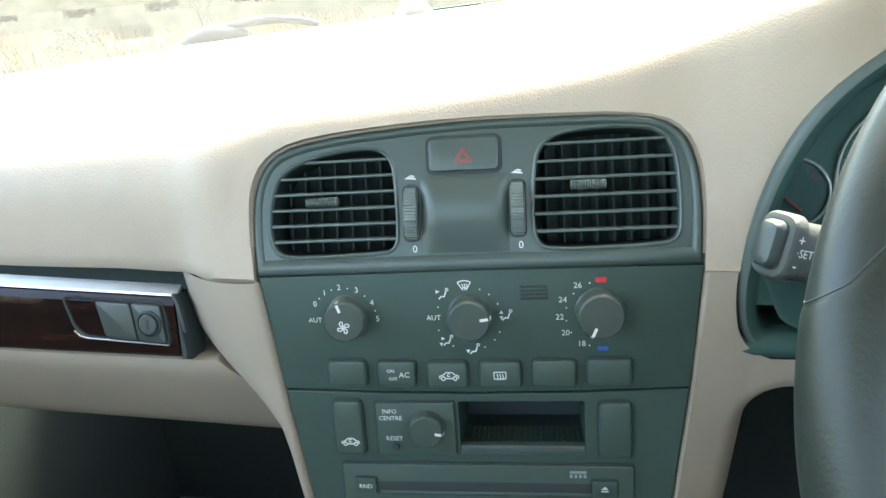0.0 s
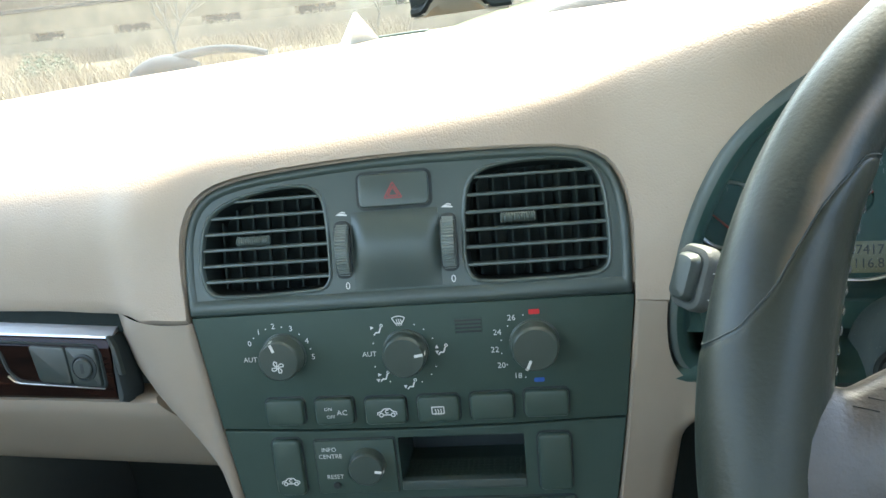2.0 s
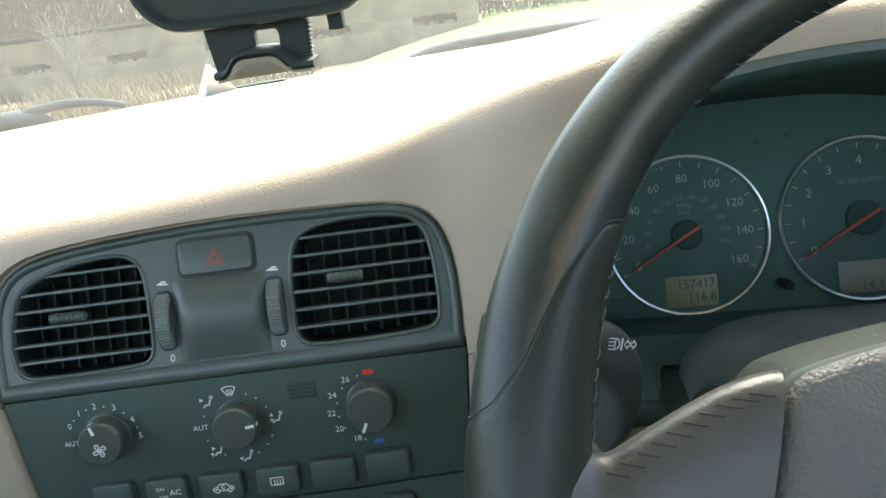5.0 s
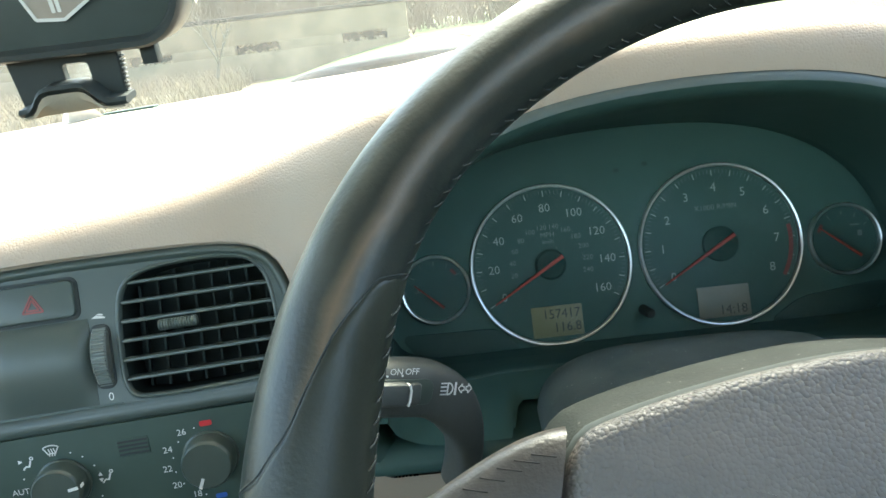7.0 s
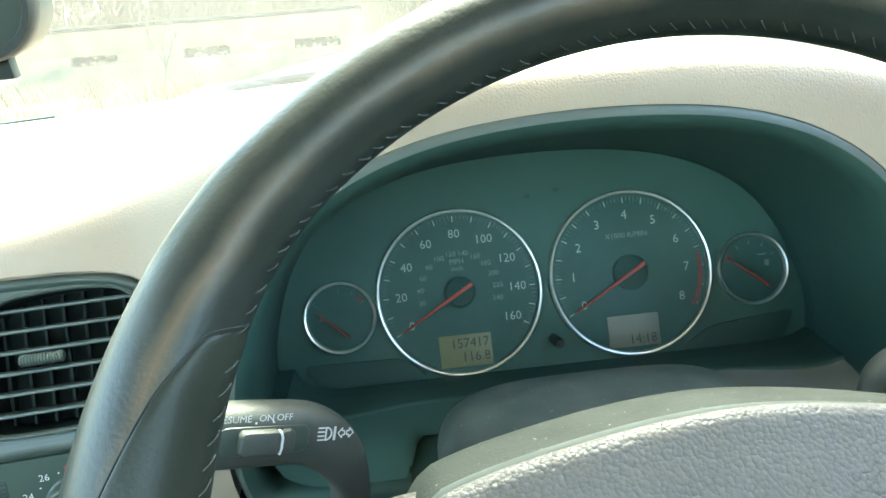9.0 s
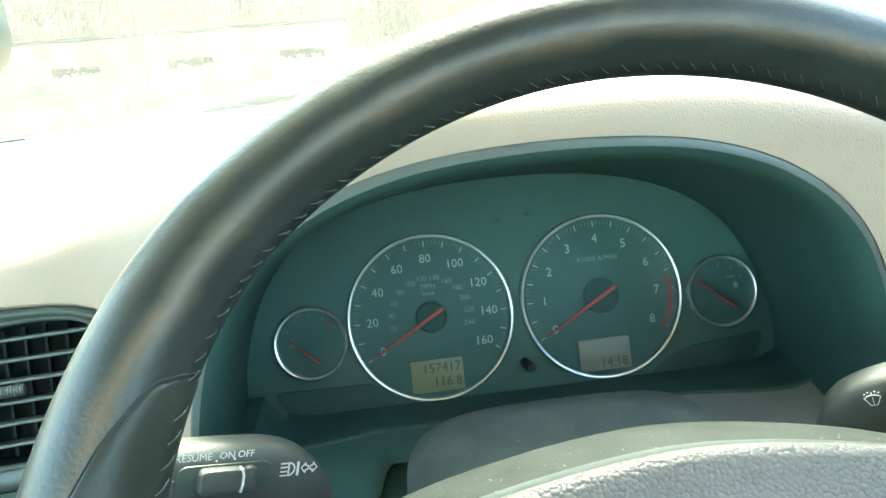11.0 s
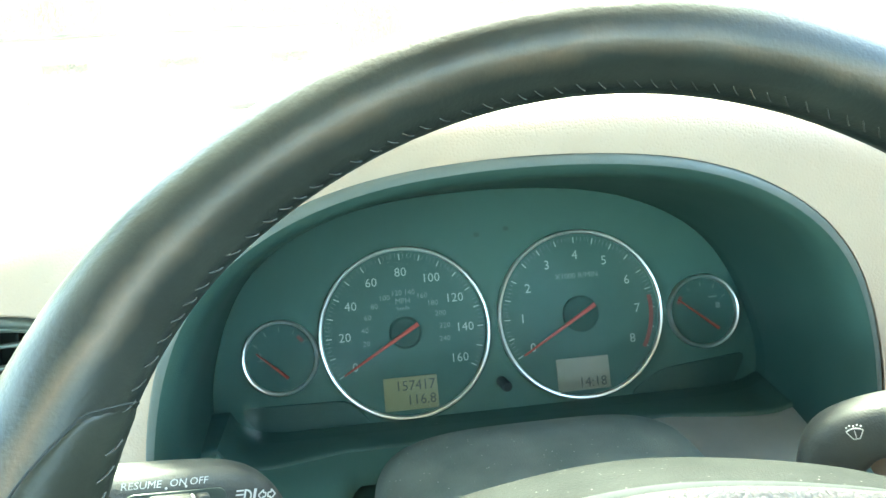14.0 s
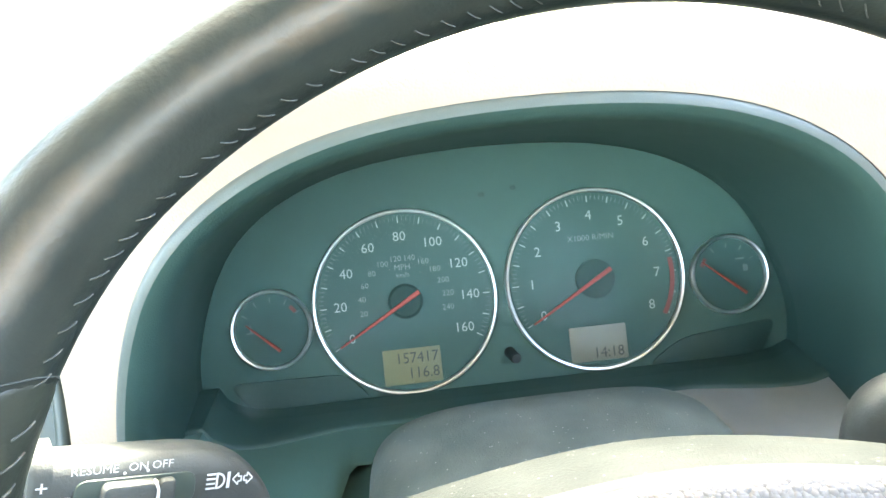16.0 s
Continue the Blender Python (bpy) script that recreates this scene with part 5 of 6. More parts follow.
RIM, THICK = 0.1885, 0.0151


def rim_section(a):
    """Half width across, half depth and radius of the centre line at an angle."""
    d = min(abs((a - c + 180) % 360 - 180) for c in (172, 8))
    g = math.cos(min(1.0, d / 42.0) * math.pi / 2) ** 2
    return THICK + 0.0048 * g, THICK * 1.08 + 0.001 * g, RIM - 0.0076 * g


def rim_point(a, b, lift=0.0):
    w, d, R = rim_section(a)
    c, s = math.cos(radians(a)), math.sin(radians(a))
    rr = R + (w + lift) * math.cos(radians(b))
    return Vector((rr * c, rr * s, (d + lift) * math.sin(radians(b))))


def rim_piece(a0, a1, n, lift=0.0):
    bm = bmesh.new()
    loft(bm, [[rim_point(a0 + (a1 - a0) * i / n, 360 * k / 28, lift) for k in range(28)] for i in range(n + 1)], True, True)
    return bm


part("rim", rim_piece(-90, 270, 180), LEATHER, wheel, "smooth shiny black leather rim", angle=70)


# thicker sewn grip panels at each side
for side in (0, 1):
    bm = bmesh.new()
    loops = []
    for i in range(25):
        row = []
        for k in range(72):
            b = 360 * k / 72
            top = float(np.interp(math.cos(radians(b)), [-1.0, -0.6, -0.2, 0.2, 0.6, 1.0], [146.5, 148.5, 154.5, 164.0, 168.5, 170.6]))
            a = top + (0.0, 0.25, 0.7, 1.3)[i] if i < 4 else top + 1.3 + (203 - top - 1.3) * (i - 3) / 21
            lift = (-0.0008, -0.0001, 0.0003, 0.0005)[i] if i < 4 else 0.0005
            p = rim_point(a, b, lift)
            if side:
                p.x = -p.x
            row.append(p)
        loops.append(row)
    loft(bm, loops, True, True)
    part("grip", bm, LEATHER_WORN, wheel, "worn sewn leather grip", angle=70)
    bm = bmesh.new()
    groove = []
    for k in range(73):
        b = 360 * k / 72
        top = float(np.interp(math.cos(radians(b)), [-1.0, -0.6, -0.2, 0.2, 0.6, 1.0], [146.5, 148.5, 154.5, 164.0, 168.5, 170.6]))
        p = rim_point(top - 0.15, b, -0.0001)
        groove.append((-p.x if side else p.x, p.y, p.z))
    tube(bm, groove, 0.00036, 6)
    part("seam", bm, BLACK, wheel, "dark sewn seam", angle=80)
# stitches round the inside of the rim
bm = bmesh.new()
for i in range(66):
    a = 20 + 129 * (i + 0.16 * math.sin(i * 7.3)) / 65
    tube(bm, [rim_point(a - 1.15 * s, 163 + 14 * s, 0.0003 * math.sin(math.pi * s)) for s in (0, 0.25, 0.5, 0.75, 1)], 0.00026, 5)
part("stitching", bm, THREAD, wheel, "grey thread stitching", angle=80)
bm = bmesh.new()
for i in range(15):
    a = 151 + 32 * i / 14
    tube(bm, [rim_point(a - 1.4 * s, 160 + 17 * s, 0.0006 + 0.0003 * math.sin(math.pi * s)) for s in (0, 0.25, 0.5, 0.75, 1)], 0.00036, 5)
part("grip_stitching", bm, THREAD, wheel, "grey thread stitching", angle=80)

# airbag cover and spokes
PAD = [(-0.0975, 0.0395), (-0.078, 0.0460), (-0.047, 0.0520), (-0.02, 0.0555), (0.0, 0.0565), (0.02, 0.0555), (0.047, 0.0520), (0.078, 0.0460), (0.0975, 0.0395), (0.1050, 0.012), (0.1165, -0.03), (0.085, -0.075), (0.04, -0.10), (-0.04, -0.10), (-0.085, -0.075), (-0.1165, -0.03), (-0.1050, 0.012)]
bm = bmesh.new()
pad = ccw(rounded(PAD, 2))
dense = []
for a, b in zip(pad, pad[1:] + pad[:1]):
    for i in range(2):
        dense.append((a[0] + (b[0] - a[0]) * i / 2, a[1] + (b[1] - a[1]) * i / 2))
rings = [(0.0001, -0.0030), (0.0004, -0.0008), (0.0012, 0.0010), (0.0036, 0.0027), (0.0085, 0.0036)]
loft(bm, [[(x, y, z) for x, y in inset(dense, d)] for d, z in rings] + [[(x * s, y * s - 0.004 * (1 - s), 0.0036 + 0.010 * (1 - s * s)) for x, y in inset(dense, 0.0085)] for s in (0.93, 0.85, 0.75, 0.62, 0.45, 0.25, 0.08)], False, True)
part("airbag_cover", bm, AIRBAG, wheel, "pebbled grey airbag cover", pose(0, -0.0012, 0.0012), angle=60)
bm = bmesh.new()
loft(bm, [[(x, y, z) for x, y in inset(dense, d)] for d, z in ((0.006, -0.0045), (0.0025, -0.0065), (-0.0002, -0.010), (-0.0026, -0.016), (-0.0042, -0.024), (-0.0048, -0.045))], False, False)
# side wall in black: shade of the crease beside the spokes is painted on
part("cover_side", slab(dense, [(0.0001, -0.030), (0.0001, -0.0030)], None, False, False), BLACK, wheel, m=pose(0, -0.0012, 0.0012), angle=60)
part("hub_shell", bm, SHELL, wheel, "dusty dark shell behind the airbag", pose(0, -0.0025, 0), angle=70)
part("emblem", flat_shape([stroke([(-0.012, -0.004), (-0.002, 0.004), (0.012, 0.000)], 0.0012), stroke([(-0.002, 0.004), (0.0, -0.006)], 0.0010)], 0.0006), AIRBAG, wheel, "moulded emblem", pose(-0.055, 0.018, 0.0095) @ pose(0, 0, 0, -5, -9, 0))


def spoke_top(s):
    keys = [-0.1, 0, 0.15, 0.3, 0.45, 0.6, 0.8, 1, 1.1], [0.0420, 0.0425, 0.0410, 0.0365, 0.0305, 0.0245, 0.0170, 0.0110, 0.0085]
    return float(np.mean([np.interp(s + d, *keys) for d in np.linspace(-0.12, 0.12, 9)])) + 0.034 * max(0, (s - 0.70) / 0.30) ** 2.2


for side in (1, -1):
    bm = bmesh.new()
    loops = []
    for i in range(25):
        s = i / 24
        x = -0.0966 - 0.0754 * s
        top = spoke_top(s)
        bot = -0.030 - 0.035 * max(0, (s - 0.5) / 0.5) ** 2
        c, h = (top + bot) / 2, (top - bot) / 2
        row = []
        for k in range(24):
            a = 2 * math.pi * k / 24
            ca, sa = math.cos(a), math.sin(a)
            yy = c + h * abs(sa) ** 0.8 * (1 if sa > 0 else -1)
            row.append((side * (x - (0.0450 - yy) * 0.28 * (1 - s)), yy, -0.004 + 0.003 * s + (0.0120 + 0.0045 * s * s) * abs(ca) ** 0.8 * (1 if ca > 0 else -1)))
        loops.append(row)
    loft(bm, loops, True, True)
    spoke = part("spoke", bm, SPOKE_LEATHER, wheel, "leather-wrapped spoke with cross stitches", angle=60)
    bm = bmesh.new()
    for i in range(10):
        s0 = 0.09 + 0.62 * i / 9
        y0 = spoke_top(s0) - 0.0062
        p = []
        for ds in (-0.050, -0.036, -0.012, 0.012, 0.036, 0.050):
            s = s0 + ds
            top = spoke_top(s)
            bot = -0.030 - 0.035 * max(0, (s - 0.5) / 0.5) ** 2
            sa = max(0.0, min(1.0, (y0 + 0.0007 * ds / 0.05 - (top + bot) / 2) / ((top - bot) / 2))) ** 1.25
            z = -0.004 + 0.003 * s + (0.0120 + 0.0045 * s * s) * (1 - sa * sa) ** 0.4
            p.append((side * (-0.0966 - 0.0754 * s - (0.0450 - y0) * 0.28 * (1 - s)), y0 + 0.0007 * ds / 0.05, z + (-0.0002 if abs(ds) > 0.04 else 0.0001)))
        tube(bm, p, [0.00034, 0.00024, 0.00020, 0.00020, 0.00024, 0.00034], 6)
    part("stitching", bm, DARK_THREAD, spoke, "dark cross stitches", angle=80)
bm = bmesh.new()
tube(bm, [(0, 0, -0.02), (0, 0, -0.09)], [0.036, 0.036], 24)
part("hub", bm, BLACK, wheel)

# ---- phone holder ----
PHONE = frame_of((-0.0370, 0.3960, 1.1660), -4.0, -8.0)
holder = thing("phone_holder", PHONE, "black plastic phone holder hung from the windscreen", "phone holder")
body = rrect(0.1270, 0.0860, 0.0260, 0.0038, 0.0475, 8)
part("back_shell", soft_slab(body, 0.010, 0.0030, -0.004), WEAVE, holder, "woven-look black back shell")
bm = bmesh.new()
loft(bm, [[(x, y, z) for x, y in inset(ccw(body), d)] for d, z in ((0.0, 0.008), (0.0, 0.0125), (0.0012, 0.0145), (0.0036, 0.0145), (0.0052, 0.0120), (0.0056, 0.0095))], False, False)
part("rim", bm, BLACK, holder, "raised black rim")
bm = bmesh.new()
slab([(-0.0290, 0.004), (0.0270, 0.004), (0.0255, -0.0200), (-0.0300, -0.0215)], [(0, -0.003), (0, 0.0045), (0.0006, 0.0052)], bm)
foot = part("foot_bracket", holed([(-0.0300, 0.010), (0.0265, 0.010), (0.0240, -0.0190), (-0.0280, -0.0215)], [rrect(0.0128, 0.0088, 0.0022, 0.0036, -0.0042)], 0.0008, 0.004, 0.004), BLACK, holder, "black foot bracket with a square hole", pose(0, 0, 0.004))
bm = bmesh.new()
for i in range(10):
    slab([(0.0262 - 0.00022 * i, 0.0015 - 0.0020 * i), (0.0275 - 0.00022 * i, 0.0010 - 0.0020 * i), (0.0262 - 0.00022 * i, -0.0002 - 0.0020 * i)], [(0, 0), (0, 0.004)], bm, True)
part("ratchet_teeth", bm, BLACK, foot, m=pose(0, 0, -0.004))
bm = bmesh.new()
loops = []
for i in range(21):
    s = i / 20
    x = -0.0255 + 0.0540 * s
    hump = math.exp(-((s - 0.45) / 0.29) ** 6)
    y = -0.0180 + 0.0015 * s + 0.0090 * hump
    loops.append([(x, y - 0.0014, 0.002), (x, y + 0.0014, 0.002), (x, y + 0.0008, 0.012), (x, y - 0.0010, 0.0135), (x, y - 0.0028, 0.012)])
loft(bm, loops, True, True)
part("support_lip", bm, BLACK, foot, "curved support lip", pose(0, 0, -0.003), angle=45)
# underside of the lip: the dash reflected in it is painted as beige
bm = bmesh.new()
loops = []
for i in range(21):
    s = i / 20
    x = -0.0240 + 0.0510 * s
    hump = math.exp(-((s - 0.45) / 0.29) ** 6)
    y = -0.0180 + 0.0015 * s + 0.0090 * hump - 0.0030
    loops.append([(x, y, 0.010), (x, y - 0.001 - 0.003 * hump, 0.010), (x, -0.0225 + 0.002 * s, 0.004), (x, -0.0210 + 0.002 * s, 0.003)])
loft(bm, loops, True, True)
part("lip_underside", bm, FLOOR_CLOTH, foot, "lip underside, dash reflection put in as pale colour", angle=45)
bm = bmesh.new()
box(bm, 0.0078, 0.0100, 0.006, pose(0.0410, 0.0010, 0.002), 0.0008)
part("stop", bm, BLACK, holder)
hexa = [(-0.0075, 0.047), (-0.0075, 0.0350), (-0.0020, 0.0215), (0.0112, 0.0205), (0.0262, 0.0285), (0.0262, 0.046)]
part("badge", soft_slab(hexa, 0.0112, 0.0006, 0.0095), BADGE, holder, "tan-grey shield badge")
part("print", flat_shape([rrect(0.0018, 0.0075, 0.0004, 0.0072, 0.0275), rrect(0.0018, 0.0060, 0.0004, 0.0100, 0.0268)]), WHITE, holder, m=pose(0, 0, 0.0113))
part("badge_edge", flat_shape([stroke([hexa[i], hexa[(i + 1) % 6]], 0.0014) for i in range(6)], 0.0006), WHITE, holder, m=pose(0, 0, 0.0112))
bm = bmesh.new()
tube(bm, [(0, 0.075, -0.004), (0, 0.10, -0.03), (0, 0.13, -0.06), (0, 0.165, -0.085)], [0.009, 0.007, 0.007, 0.009], 14)
part("arm", bm, BLACK, holder)
bm = bmesh.new()
lathe(bm, [(0.008, 0.02), (0.016, 0.012), (0.034, 0.003), (0.036, 0.0), (0.0001, 0.0)], 32)
part("suction_cup", bm, BLACK, holder, m=pose(0, 0.175, -0.100) @ pose(0, 0, 0, -52, 0, 0))
# folded white card at the foot of the windscreen
bm = bmesh.new()
b0 = [(-0.231, 0.735, 1.104), (-0.206, 0.702, 1.106), (-0.176, 0.722, 1.108)]
b1 = [(-0.1930, 0.690, 1.141), (-0.1910, 0.684, 1.1415), (-0.1885, 0.687, 1.141)]
loft(bm, [b0, b1], True, True)
solo("folded_card", bm, WHITE, "folded white paper card standing on the dash", "card")
bm = bmesh.new()
box(bm, 0.055, 0.010, 0.004, pose(-0.155, 0.722, 1.1145, 0, -3, -8), 0.001)
solo("number_tag", bm, DARK, "small dark tag on the dash behind the glass", "tag")

# ---- windscreen, wipers, cabin shell ----
def screen_pt(x, h):
    """A point of the windscreen: h runs from its foot to the roof."""
    y = y_rear(x) + 0.012 - 0.30 * h
    z = float(np.interp(x, [k[0] for k in Z_REAR], [k[1] for k in Z_REAR])) - 0.01 + 0.46 * h + 0.02 * math.sin(math.pi * h)
    return Vector((x, y, z))


bm = bmesh.new()
outer_rows = [[screen_pt(-0.93 + 1.53 * i / 28, h / 8) for i in range(29)] for h in range(9)]
loft(bm, outer_rows, False, False, False)
loft(bm, [[p + Vector((0, 0.004, 0.003)) for p in r] for r in outer_rows], False, False, False)
windscreen = solo("windscreen", bm, GLASS, "clear raked windscreen glass, lightly smeared", "windscreen", "structure", angle=60)
windscreen.visible_shadow = False


def wiper(x0, x1, lift, dome, label):
    w = thing("wiper", Matrix.Identity(4), label, "windscreen wiper", "wipers")
    P = lambda x, up: Vector((x, y_rear(x) + 0.030, float(np.interp(x, [k[0] for k in Z_REAR], [k[1] for k in Z_REAR])) + up))
    b = bmesh.new()
    n = 16
    tube(b, [P(x0 + (x1 - x0) * i / n, lift * math.sin(math.pi * (0.18 + 0.80 * i / n)) ** 0.8) for i in range(n + 1)], [0.0036 + 0.0026 * (1 - i / n) for i in range(n + 1)], 10)
    part("arm", b, WIPER, w)
    b = bmesh.new()
    tube(b, [P(x0 - 0.04 + 0.075 * i / 8, -0.006 + dome * 0.5 * math.sin(math.pi * (0.12 + 0.76 * i / 8))) for i in range(9)], [0.004 + dome * 0.62 * math.sin(math.pi * (0.1 + 0.8 * i / 8)) for i in range(9)], 14)
    part("pivot_cover", b, WIPER, w, "dark plastic pivot cover")


wiper(-0.440, -0.325, 0.015, 0.018, "dark wiper arm resting at the foot of the windscreen")
wiper(0.030, 0.30, 0.004, 0.009, "low dark wiper arm resting at the foot of the windscreen")

# bonnet just past the glass
bm = bmesh.new()
loft(bm, [[(x, 0.92 + 1.05 * j / 8, 1.035 - 0.02 * (j / 8) - 0.16 * (j / 8) ** 2 - 0.05 * abs(x + 0.08) ** 2) for x in [-0.85 + 1.54 * i / 16 for i in range(17)]] for j in range(9)], False, False, False)
solo("bonnet", bm, CAR_PAINT, "dark painted car bonnet beyond the windscreen", "bonnet", "structure", angle=60)


def thick_box(name, x0, x1, y0, y1, z0, z1, mat, label):
    b = bmesh.new()
    box(b, x1 - x0, y1 - y0, z1 - z0, pose((x0 + x1) / 2, (y0 + y1) / 2, (z0 + z1) / 2), 0.01)
    return solo(name, b, mat, label, "car body", "structure")


thick_box("floor", -0.82, 0.66, 0.1, 1.0, 0.22, 0.26, CARPET, "dark carpeted footwell floor")
thick_box("floor_rear", -0.82, 0.66, -1.6, 0.09, 0.42, 0.46, CARPET, "dark carpeted floor behind the footwell")
thick_box("bulkhead", -0.82, 0.66, 0.90, 0.94, 0.26, 0.98, CARPET, "dark carpeted bulkhead below the dash")
thick_box("kick_panel", -0.815, -0.80, -0.4, 0.915, 0.26, 0.93, CARPET, "dark carpeted footwell side")
# unseen roof; its front edge is brought forward to shade the wheel
thick_box("ceiling", -0.66, 0.60, -1.4, 0.48, 1.545, 1.575, HEADLINER, "pale cloth headliner")
# unseen doors, the right one carried well above its sill to block light
thick_box("door_1", -0.86, -0.82, -1.6, 0.40, 0.22, 1.09, BEIGE_PLAIN, "unseen beige inner door skin, raised to limit window light")
thick_box("door_2", 0.66, 0.70, -1.6, 0.96, 0.22, 1.26, BEIGE_PLAIN, "unseen beige inner door skin, raised to limit window light")
# unseen wall; its height sets how much light enters from behind
thick_box("wall_rear", -0.82, 0.66, -1.48, -1.44, 0.22, 1.24, FLOOR_CLOTH, "unseen plain beige cloth wall, limiting light from the rear window")
for sx, x0, x1 in ((-1, -0.93, -0.70), (1, 0.68, 0.62)):
    for y0, y1 in ((0.80, 0.47), (-0.30, -0.36), (-1.55, -1.35)):
        b = bmesh.new()
        tube(b, [(x0, y0, 1.05), ((x0 + x1) / 2 + 0.02 * sx, (y0 + y1) / 2, 1.31), (x1, y1, 1.56)], [0.035, 0.032, 0.035], 12)
        solo("pillar", b, HEADLINER, "pale cloth-covered roof pillar", "pillar", "structure")

# ---- outdoors ----
GRASS = material("dry_grass_ground", (0.165, 0.132, 0.086), 0.95, dark=(0.090, 0.075, 0.050), scale=0.9, spec=0.1)
LAWN = material("lawn", (0.120, 0.145, 0.070), 0.95, dark=(0.092, 0.115, 0.054), scale=0.6, spec=0.1)
GRAVEL = material("pale_gravel", (0.180, 0.170, 0.156), 0.95, dark=(0.140, 0.132, 0.120), scale=3.0, spec=0.1)
STONE = material("pale_render", (0.205, 0.165, 0.108), 0.9, dark=(0.120, 0.097, 0.063), scale=1.6, spec=0.1)
# shade of the slots is put into this stone's colour; the coping shares it
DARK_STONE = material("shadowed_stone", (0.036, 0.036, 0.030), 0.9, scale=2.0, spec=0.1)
HEDGE = material("winter_hedge", (0.160, 0.145, 0.100), 0.8, dark=(0.110, 0.105, 0.072), scale=1.5, spec=0.2)
BRUSH = material("winter_brush", (0.150, 0.118, 0.080), 0.85, dark=(0.080, 0.066, 0.046), scale=2.5, spec=0.15)
EVERGREEN = material("evergreen_leaves", (0.050, 0.075, 0.035), 0.6, dark=(0.026, 0.042, 0.020), scale=6.0, spec=0.3)
BARK = material("bark", (0.085, 0.075, 0.055), 0.9, scale=8.0)
STRAW = material("straw_blades", (0.180, 0.142, 0.090), 0.8, dark=(0.105, 0.086, 0.054), scale=4.0, spec=0.2)
b = bmesh.new()
bmesh.ops.create_grid(b, x_segments=60, y_segments=60, size=900.0)
solo("ground", b, GRASS, "rough dry grass ground", "ground", "structure")
def bank(x, y):
    """The lawn climbs away from the car and to the right."""
    rise = float(np.interp(x, [-5.0, -3.5, -2.2, -0.4, 1.0], [-0.06, 0.02, 0.36, 0.66, 0.70]))
    return rise * max(0.0, min(1.0, (y - 8.0) / 12.0)) + 0.02 + 0.006 * max(0.0, y - 20.0)


b = bmesh.new()
loft(b, [[(x, y, bank(x, y)) for x in [-4.8 + 1.2 * k for k in range(9)] + [6.0 + 4.0 * k for k in range(10)]] for y in (8, 10, 12, 14, 16, 18, 20.0)], False, False, False)
loft(b, [[(x, y, bank(x, y)) for x in [-0.30, 0.6, 1.5, 3.0] + [6.0 + 4.0 * k for k in range(10)]] for y in (20.0, 24, 30, 40, 60)], False, False, False)
solo("lawn", b, LAWN, "short green lawn on a gentle bank beside the wall", "lawn", "structure")
b = bmesh.new()
near_edge = spline([(0.75, 19.4), (1.3, 17.3), (1.87, 15.2), (2.5, 13.3), (4.2, 10.6)], 5)
far_edge = spline([(0.95, 19.5), (2.1, 17.9), (3.2, 16.5), (4.6, 15.1), (7.5, 13.0)], 5)
loft(b, [[(p[0] + (q[0] - p[0]) * k / 5, p[1] + (q[1] - p[1]) * k / 5, bank(p[0] + (q[0] - p[0]) * k / 5, p[1] + (q[1] - p[1]) * k / 5) + 0.02) for k in range(6)] for p, q in zip(near_edge, far_edge)], False, False, False)
solo("path", b, GRAVEL, "pale gravel path across the lawn", "path", "structure")

# a long low wall with dark openings along it
wall_ob = thing("garden_wall", pose(0, 20.2, 0), "long pale garden wall with dark slots along it", "garden wall")
PITCH, SLOT, Z0, Z1, TOP = 3.0, 1.25, 0.73, 0.98, 1.62
b = bmesh.new()
box(b, 30.0, 0.30, Z0, pose(-15.4, 0, Z0 / 2), 0.01)
part("lower_course", b, STONE, wall_ob)
b = bmesh.new()
box(b, 30.0, 0.30, TOP - Z1, pose(-15.4, 0, (TOP + Z1) / 2), 0.01)
part("upper_course", b, STONE, wall_ob)
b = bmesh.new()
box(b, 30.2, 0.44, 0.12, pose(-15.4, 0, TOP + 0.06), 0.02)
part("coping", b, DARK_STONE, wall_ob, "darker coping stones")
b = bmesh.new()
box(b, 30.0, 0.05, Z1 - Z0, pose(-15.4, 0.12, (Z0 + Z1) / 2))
part("slot_back", b, DARK_STONE, wall_ob, "back of the slots, dark-coloured for their shade")
b = bmesh.new()
box(b, PITCH - SLOT, 0.298, Z1 - Z0, None, 0.005)
pier_mesh = finish(b, "pier", STONE)
for i in range(9):
    ob = new("pier", pier_mesh)
    ob.parent = wall_ob
    ob.matrix_local = pose(-3.1 - PITCH * i, 0, (Z0 + Z1) / 2)
b = bmesh.new()
box(b, 0.58, 0.298, Z1 - Z0, pose(-0.69, 0, (Z0 + Z1) / 2), 0.005)
part("pier", b, STONE, wall_ob)
# broken stone along the lips of the slots
r9 = random.Random(17)
b = bmesh.new()
for i in range(9):
    for k in range(16):
        x, h = -1.6 - PITCH * i + r9.uniform(-SLOT / 2, SLOT / 2), r9.uniform(0.03, 0.11)
        z = Z1 + 0.01 if r9.random() < 0.3 else Z0 + h * 0.3
        stone = pose(x, r9.uniform(-0.07, 0.04), z, r9.uniform(-40, 40), r9.uniform(-40, 40), r9.uniform(0, 180))
        bmesh.ops.create_icosphere(b, subdivisions=1, radius=1.0, matrix=stone @ Matrix.Diagonal((r9.uniform(0.05, 0.14), r9.uniform(0.05, 0.10), h, 1)))
part("rubble", b, STONE, wall_ob, "broken stone in the slots")


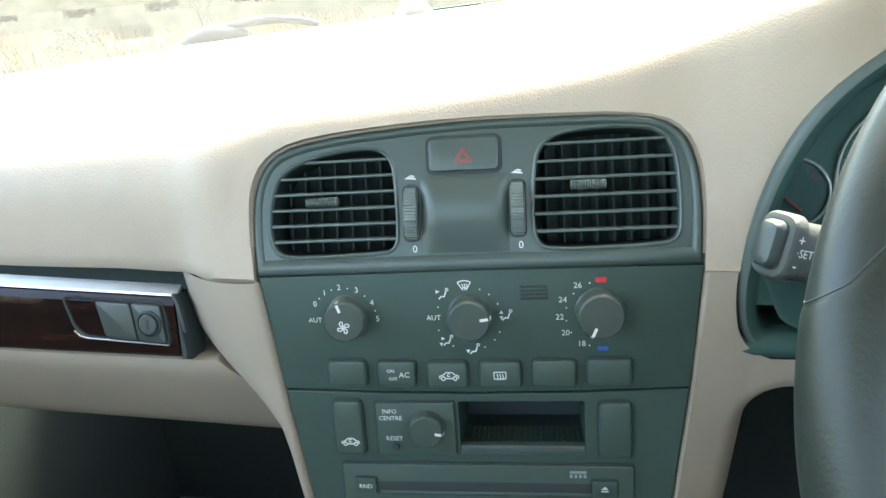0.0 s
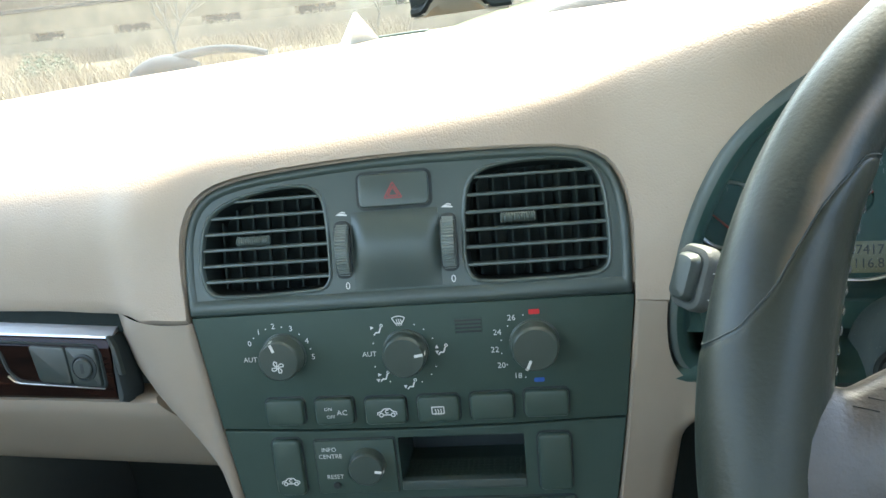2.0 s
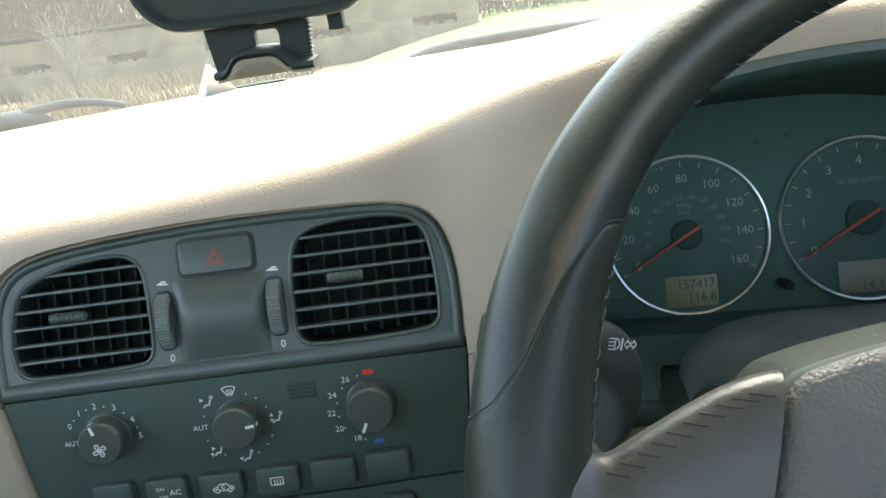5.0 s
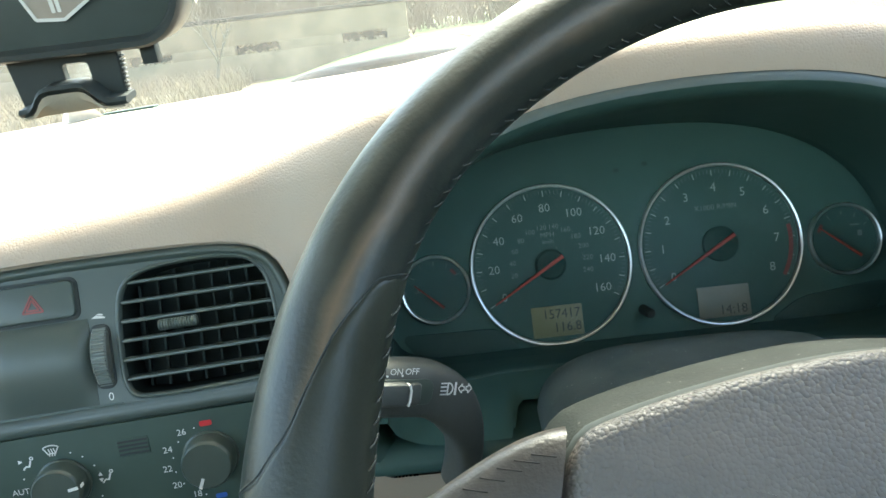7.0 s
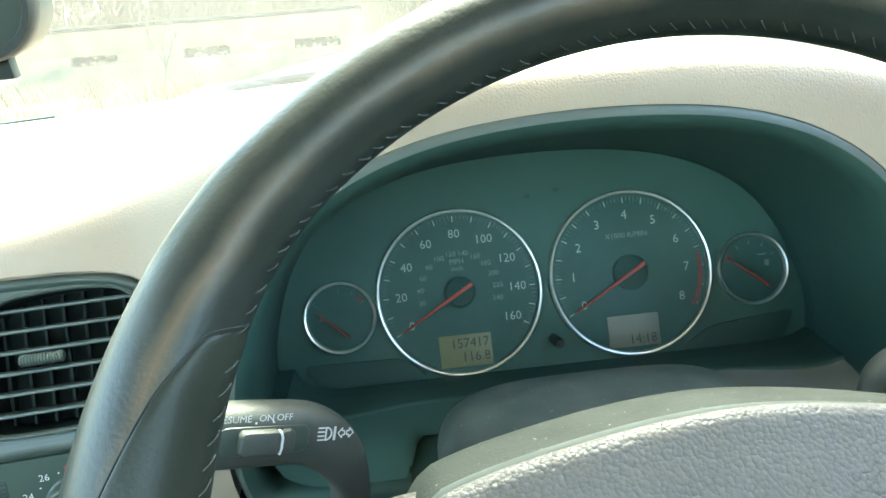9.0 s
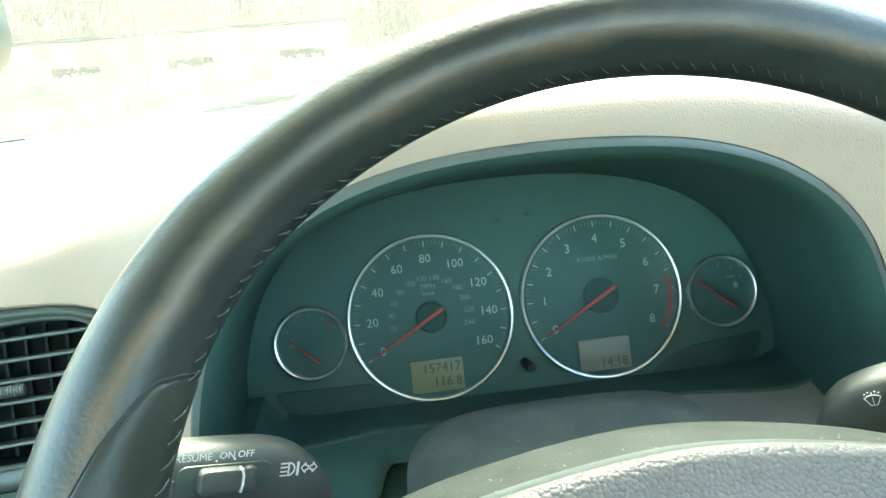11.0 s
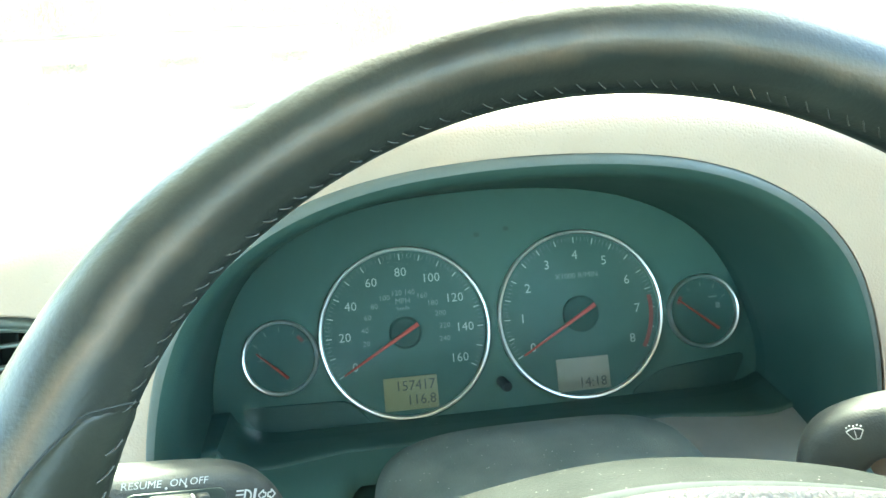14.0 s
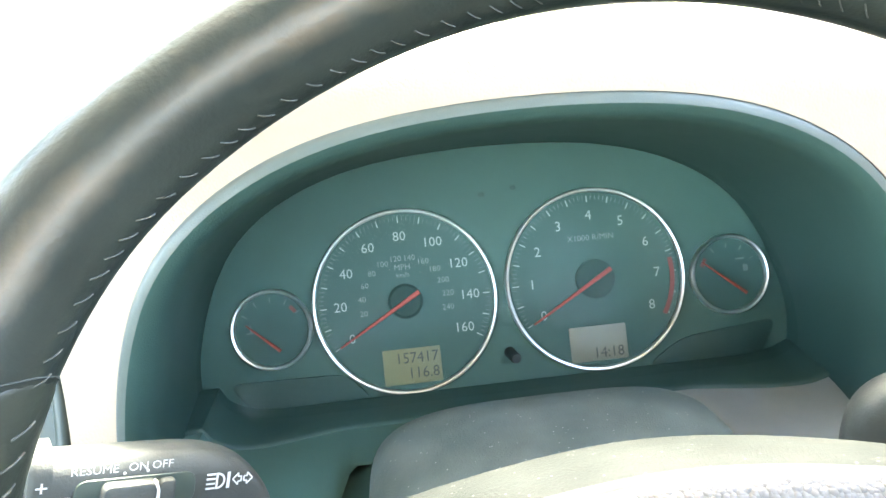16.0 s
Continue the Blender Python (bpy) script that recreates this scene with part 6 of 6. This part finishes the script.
def blades(name, spots, mat, label, category, h, seed):
    r = random.Random(seed)
    b = bmesh.new()
    for x, y, z in spots:
        a = r.uniform(0, 2 * math.pi)
        hh = h * r.uniform(0.5, 1.3)
        d = Vector((math.cos(a), math.sin(a), 0))
        q = Vector((-d.y, d.x, 0)) * 0.010
        p = Vector((x, y, z))
        tip = p + d * hh * 0.45 + Vector((0, 0, hh))
        m_ = p + d * hh * 0.15 + Vector((0, 0, hh * 0.6))
        v = [b.verts.new(c) for c in (p - q, p + q, m_ + q * 0.7, m_ - q * 0.7, tip)]
        b.faces.new(v[:4])
        b.faces.new((v[3], v[2], v[4]))
    return solo(name, b, mat, label, category, "stuff")


r5 = random.Random(5)
spots = []
while len(spots) < 22000:
    x, y = r5.uniform(-21, -2), 20 - 13 * r5.random() ** 1.6
    if x < -2.9 - 0.09 * y and noise.noise((x * 0.35, y * 0.35, 0)) > -0.12:
        spots.append((x, y, 0.0))
blades("dry_grass", spots, STRAW, "long dry grass before the wall", "grass", 0.42, 6)


def bare_shrub(name, x, y, h, seed, label, category):
    """A leafless plant: stems that fork into ever finer twigs."""
    r = random.Random(seed)
    t = thing(name, pose(x, y, 0), label, category, "bare trees")
    wood_b, twig_b = bmesh.new(), bmesh.new()

    def grow(p, d, length, rad, depth):
        q = p + d * length
        mid_ = (p + q) / 2 + Vector((r.uniform(-1, 1), r.uniform(-1, 1), r.uniform(-0.5, 0.5))) * length * 0.08
        tube(wood_b if depth < 2 else twig_b, [p, mid_, q], [rad, rad * 0.85, rad * 0.65], 6 if depth < 2 else 4, False)
        if depth >= 5:
            return
        for _ in range(2 if depth > 2 else 3):
            nd = (d + Vector((r.uniform(-0.75, 0.75), r.uniform(-0.75, 0.75), r.uniform(-0.15, 0.5)))).normalized()
            grow(q, nd, length * r.uniform(0.62, 0.85), rad * 0.6, depth + 1)

    grow(Vector((0, 0, 0)), Vector((r.uniform(-0.1, 0.1), 0, 1)).normalized(), h * 0.30, h * 0.016, 0)
    part("trunk", wood_b, BARK, t)
    part("twigs", twig_b, BARK, t, "tangle of bare twigs")


r8 = random.Random(31)
bush = thing("bush", pose(-10.7, 12.6, 0), "small dark evergreen bush in the dry grass", "bush")
b, verts, faces = bmesh.new(), [], []
for i in range(9):
    a = 2 * math.pi * i / 9
    tube(b, [(0.04 * math.cos(a), 0.04 * math.sin(a), 0), (0.2 * math.cos(a), 0.2 * math.sin(a), 0.28), (0.40 * math.cos(a), 0.40 * math.sin(a), r8.uniform(0.4, 0.6))], [0.014, 0.010, 0.005], 6)
part("stems", b, BARK, bush)
for i in range(2600):
    a, q = r8.uniform(0, 2 * math.pi), r8.random() ** 0.5
    top = 0.72 * (1 - 0.6 * q * q) + 0.16 * noise.noise((3 * math.cos(a) * q, 3 * math.sin(a) * q, 0.5))
    c = Vector((0.62 * q * math.cos(a), 0.62 * q * math.sin(a), top * r8.uniform(0.15, 1.0)))
    n_ = Vector((r8.gauss(0, 1), r8.gauss(0, 1), r8.gauss(0.6, 1))).normalized()
    u = n_.cross(Vector((0.3, 0.2, 1))).normalized() * r8.uniform(0.018, 0.034)
    v, k = n_.cross(u) * 0.55, len(verts)
    verts += [c - u, c - v, c + u, c + v]
    faces.append((k, k + 1, k + 2, k + 3))
me = bpy.data.meshes.new("leaves")
me.from_pydata([tuple(q) for q in verts], [], faces)
me.materials.append(EVERGREEN)
part("leaves", me, None, bush)
for k, (x, y, h) in enumerate(((-7.4, 12.0, 2.0), (-9.5, 15.5, 2.4), (-4.9, 17.0, 2.2))):
    bare_shrub("shrub", x, y, h, 20 + k, "leafless shrub in the dry grass", "shrub")
for k, (x, y, h) in enumerate(((-30.0, 36.0, 9.0), (-19.0, 30.0, 8.0), (-12.0, 34.0, 9.0), (-6.5, 29.0, 8.0), (-2.0, 40.0, 9.0), (7.0, 58.0, 10.0), (16.0, 60.0, 11.0))):
    bare_shrub("tree", x, y, h, 40 + k, "leafless winter tree behind the wall", "tree")
# a thicket of bare brush behind the wall
r7 = random.Random(12)
verts, faces = [], []
for i in range(52000):
    x = r7.uniform(-46, 14)
    crown = 5.2 + 2.6 * noise.noise((x * 0.13, 1.7, 0)) + 1.0 * noise.noise((x * 0.5, 4.4, 0))
    y, z = r7.uniform(24, 34) + 0.3 * max(0.0, x), max(0.0, crown) * r7.random() ** 0.8
    ln, w, a, e = r7.uniform(0.35, 1.1), r7.uniform(0.012, 0.040), r7.uniform(-1.3, 1.3), r7.gauss(1.2, 0.35)
    d = Vector((math.sin(a) * math.cos(e), 0.3 * math.cos(a) * math.cos(e), math.sin(e))) * ln
    q = Vector((d.z, 0, -d.x)).normalized() * w
    c, k = Vector((x, y, z)), len(verts)
    verts += [c - q, c + q, c + d + q * 0.4, c + d - q * 0.4]
    faces.append((k, k + 1, k + 2, k + 3))
me = bpy.data.meshes.new("brush")
me.from_pydata([tuple(v) for v in verts], [], faces)
me.materials.append(BRUSH)
tagged(new("brush", me), "brown leafless brush behind the wall", "brush", "", "stuff")
r6 = random.Random(9)
verts, faces = [], []
for i in range(26000):
    x = r6.uniform(-70, 70)
    crown = 3.6 + 1.6 * noise.noise((x * 0.09, 3.1, 0)) + 0.7 * noise.noise((x * 0.4, 8.2, 0))
    y, z = r6.uniform(62, 68), crown * r6.random() ** 0.6 + abs(r6.gauss(0, 0.25))
    s, a, e = r6.uniform(0.14, 0.36), r6.uniform(0, 6.283), r6.uniform(-1.2, 1.2)
    du = Vector((math.cos(a), math.sin(a), 0)) * s
    dv = Vector((-math.sin(a) * math.sin(e), math.cos(a) * math.sin(e), math.cos(e))) * s * 0.8
    c, k = Vector((x, y, z)), len(verts)
    verts += [c - du, c - dv * 0.8, c + du * 0.9, c + dv]
    faces.append((k, k + 1, k + 2, k + 3))
me = bpy.data.meshes.new("hedge")
me.from_pydata([tuple(v) for v in verts], [], faces)
me.materials.append(HEDGE)
tagged(new("hedge", me), "distant dull winter hedge", "hedge", "", "stuff")
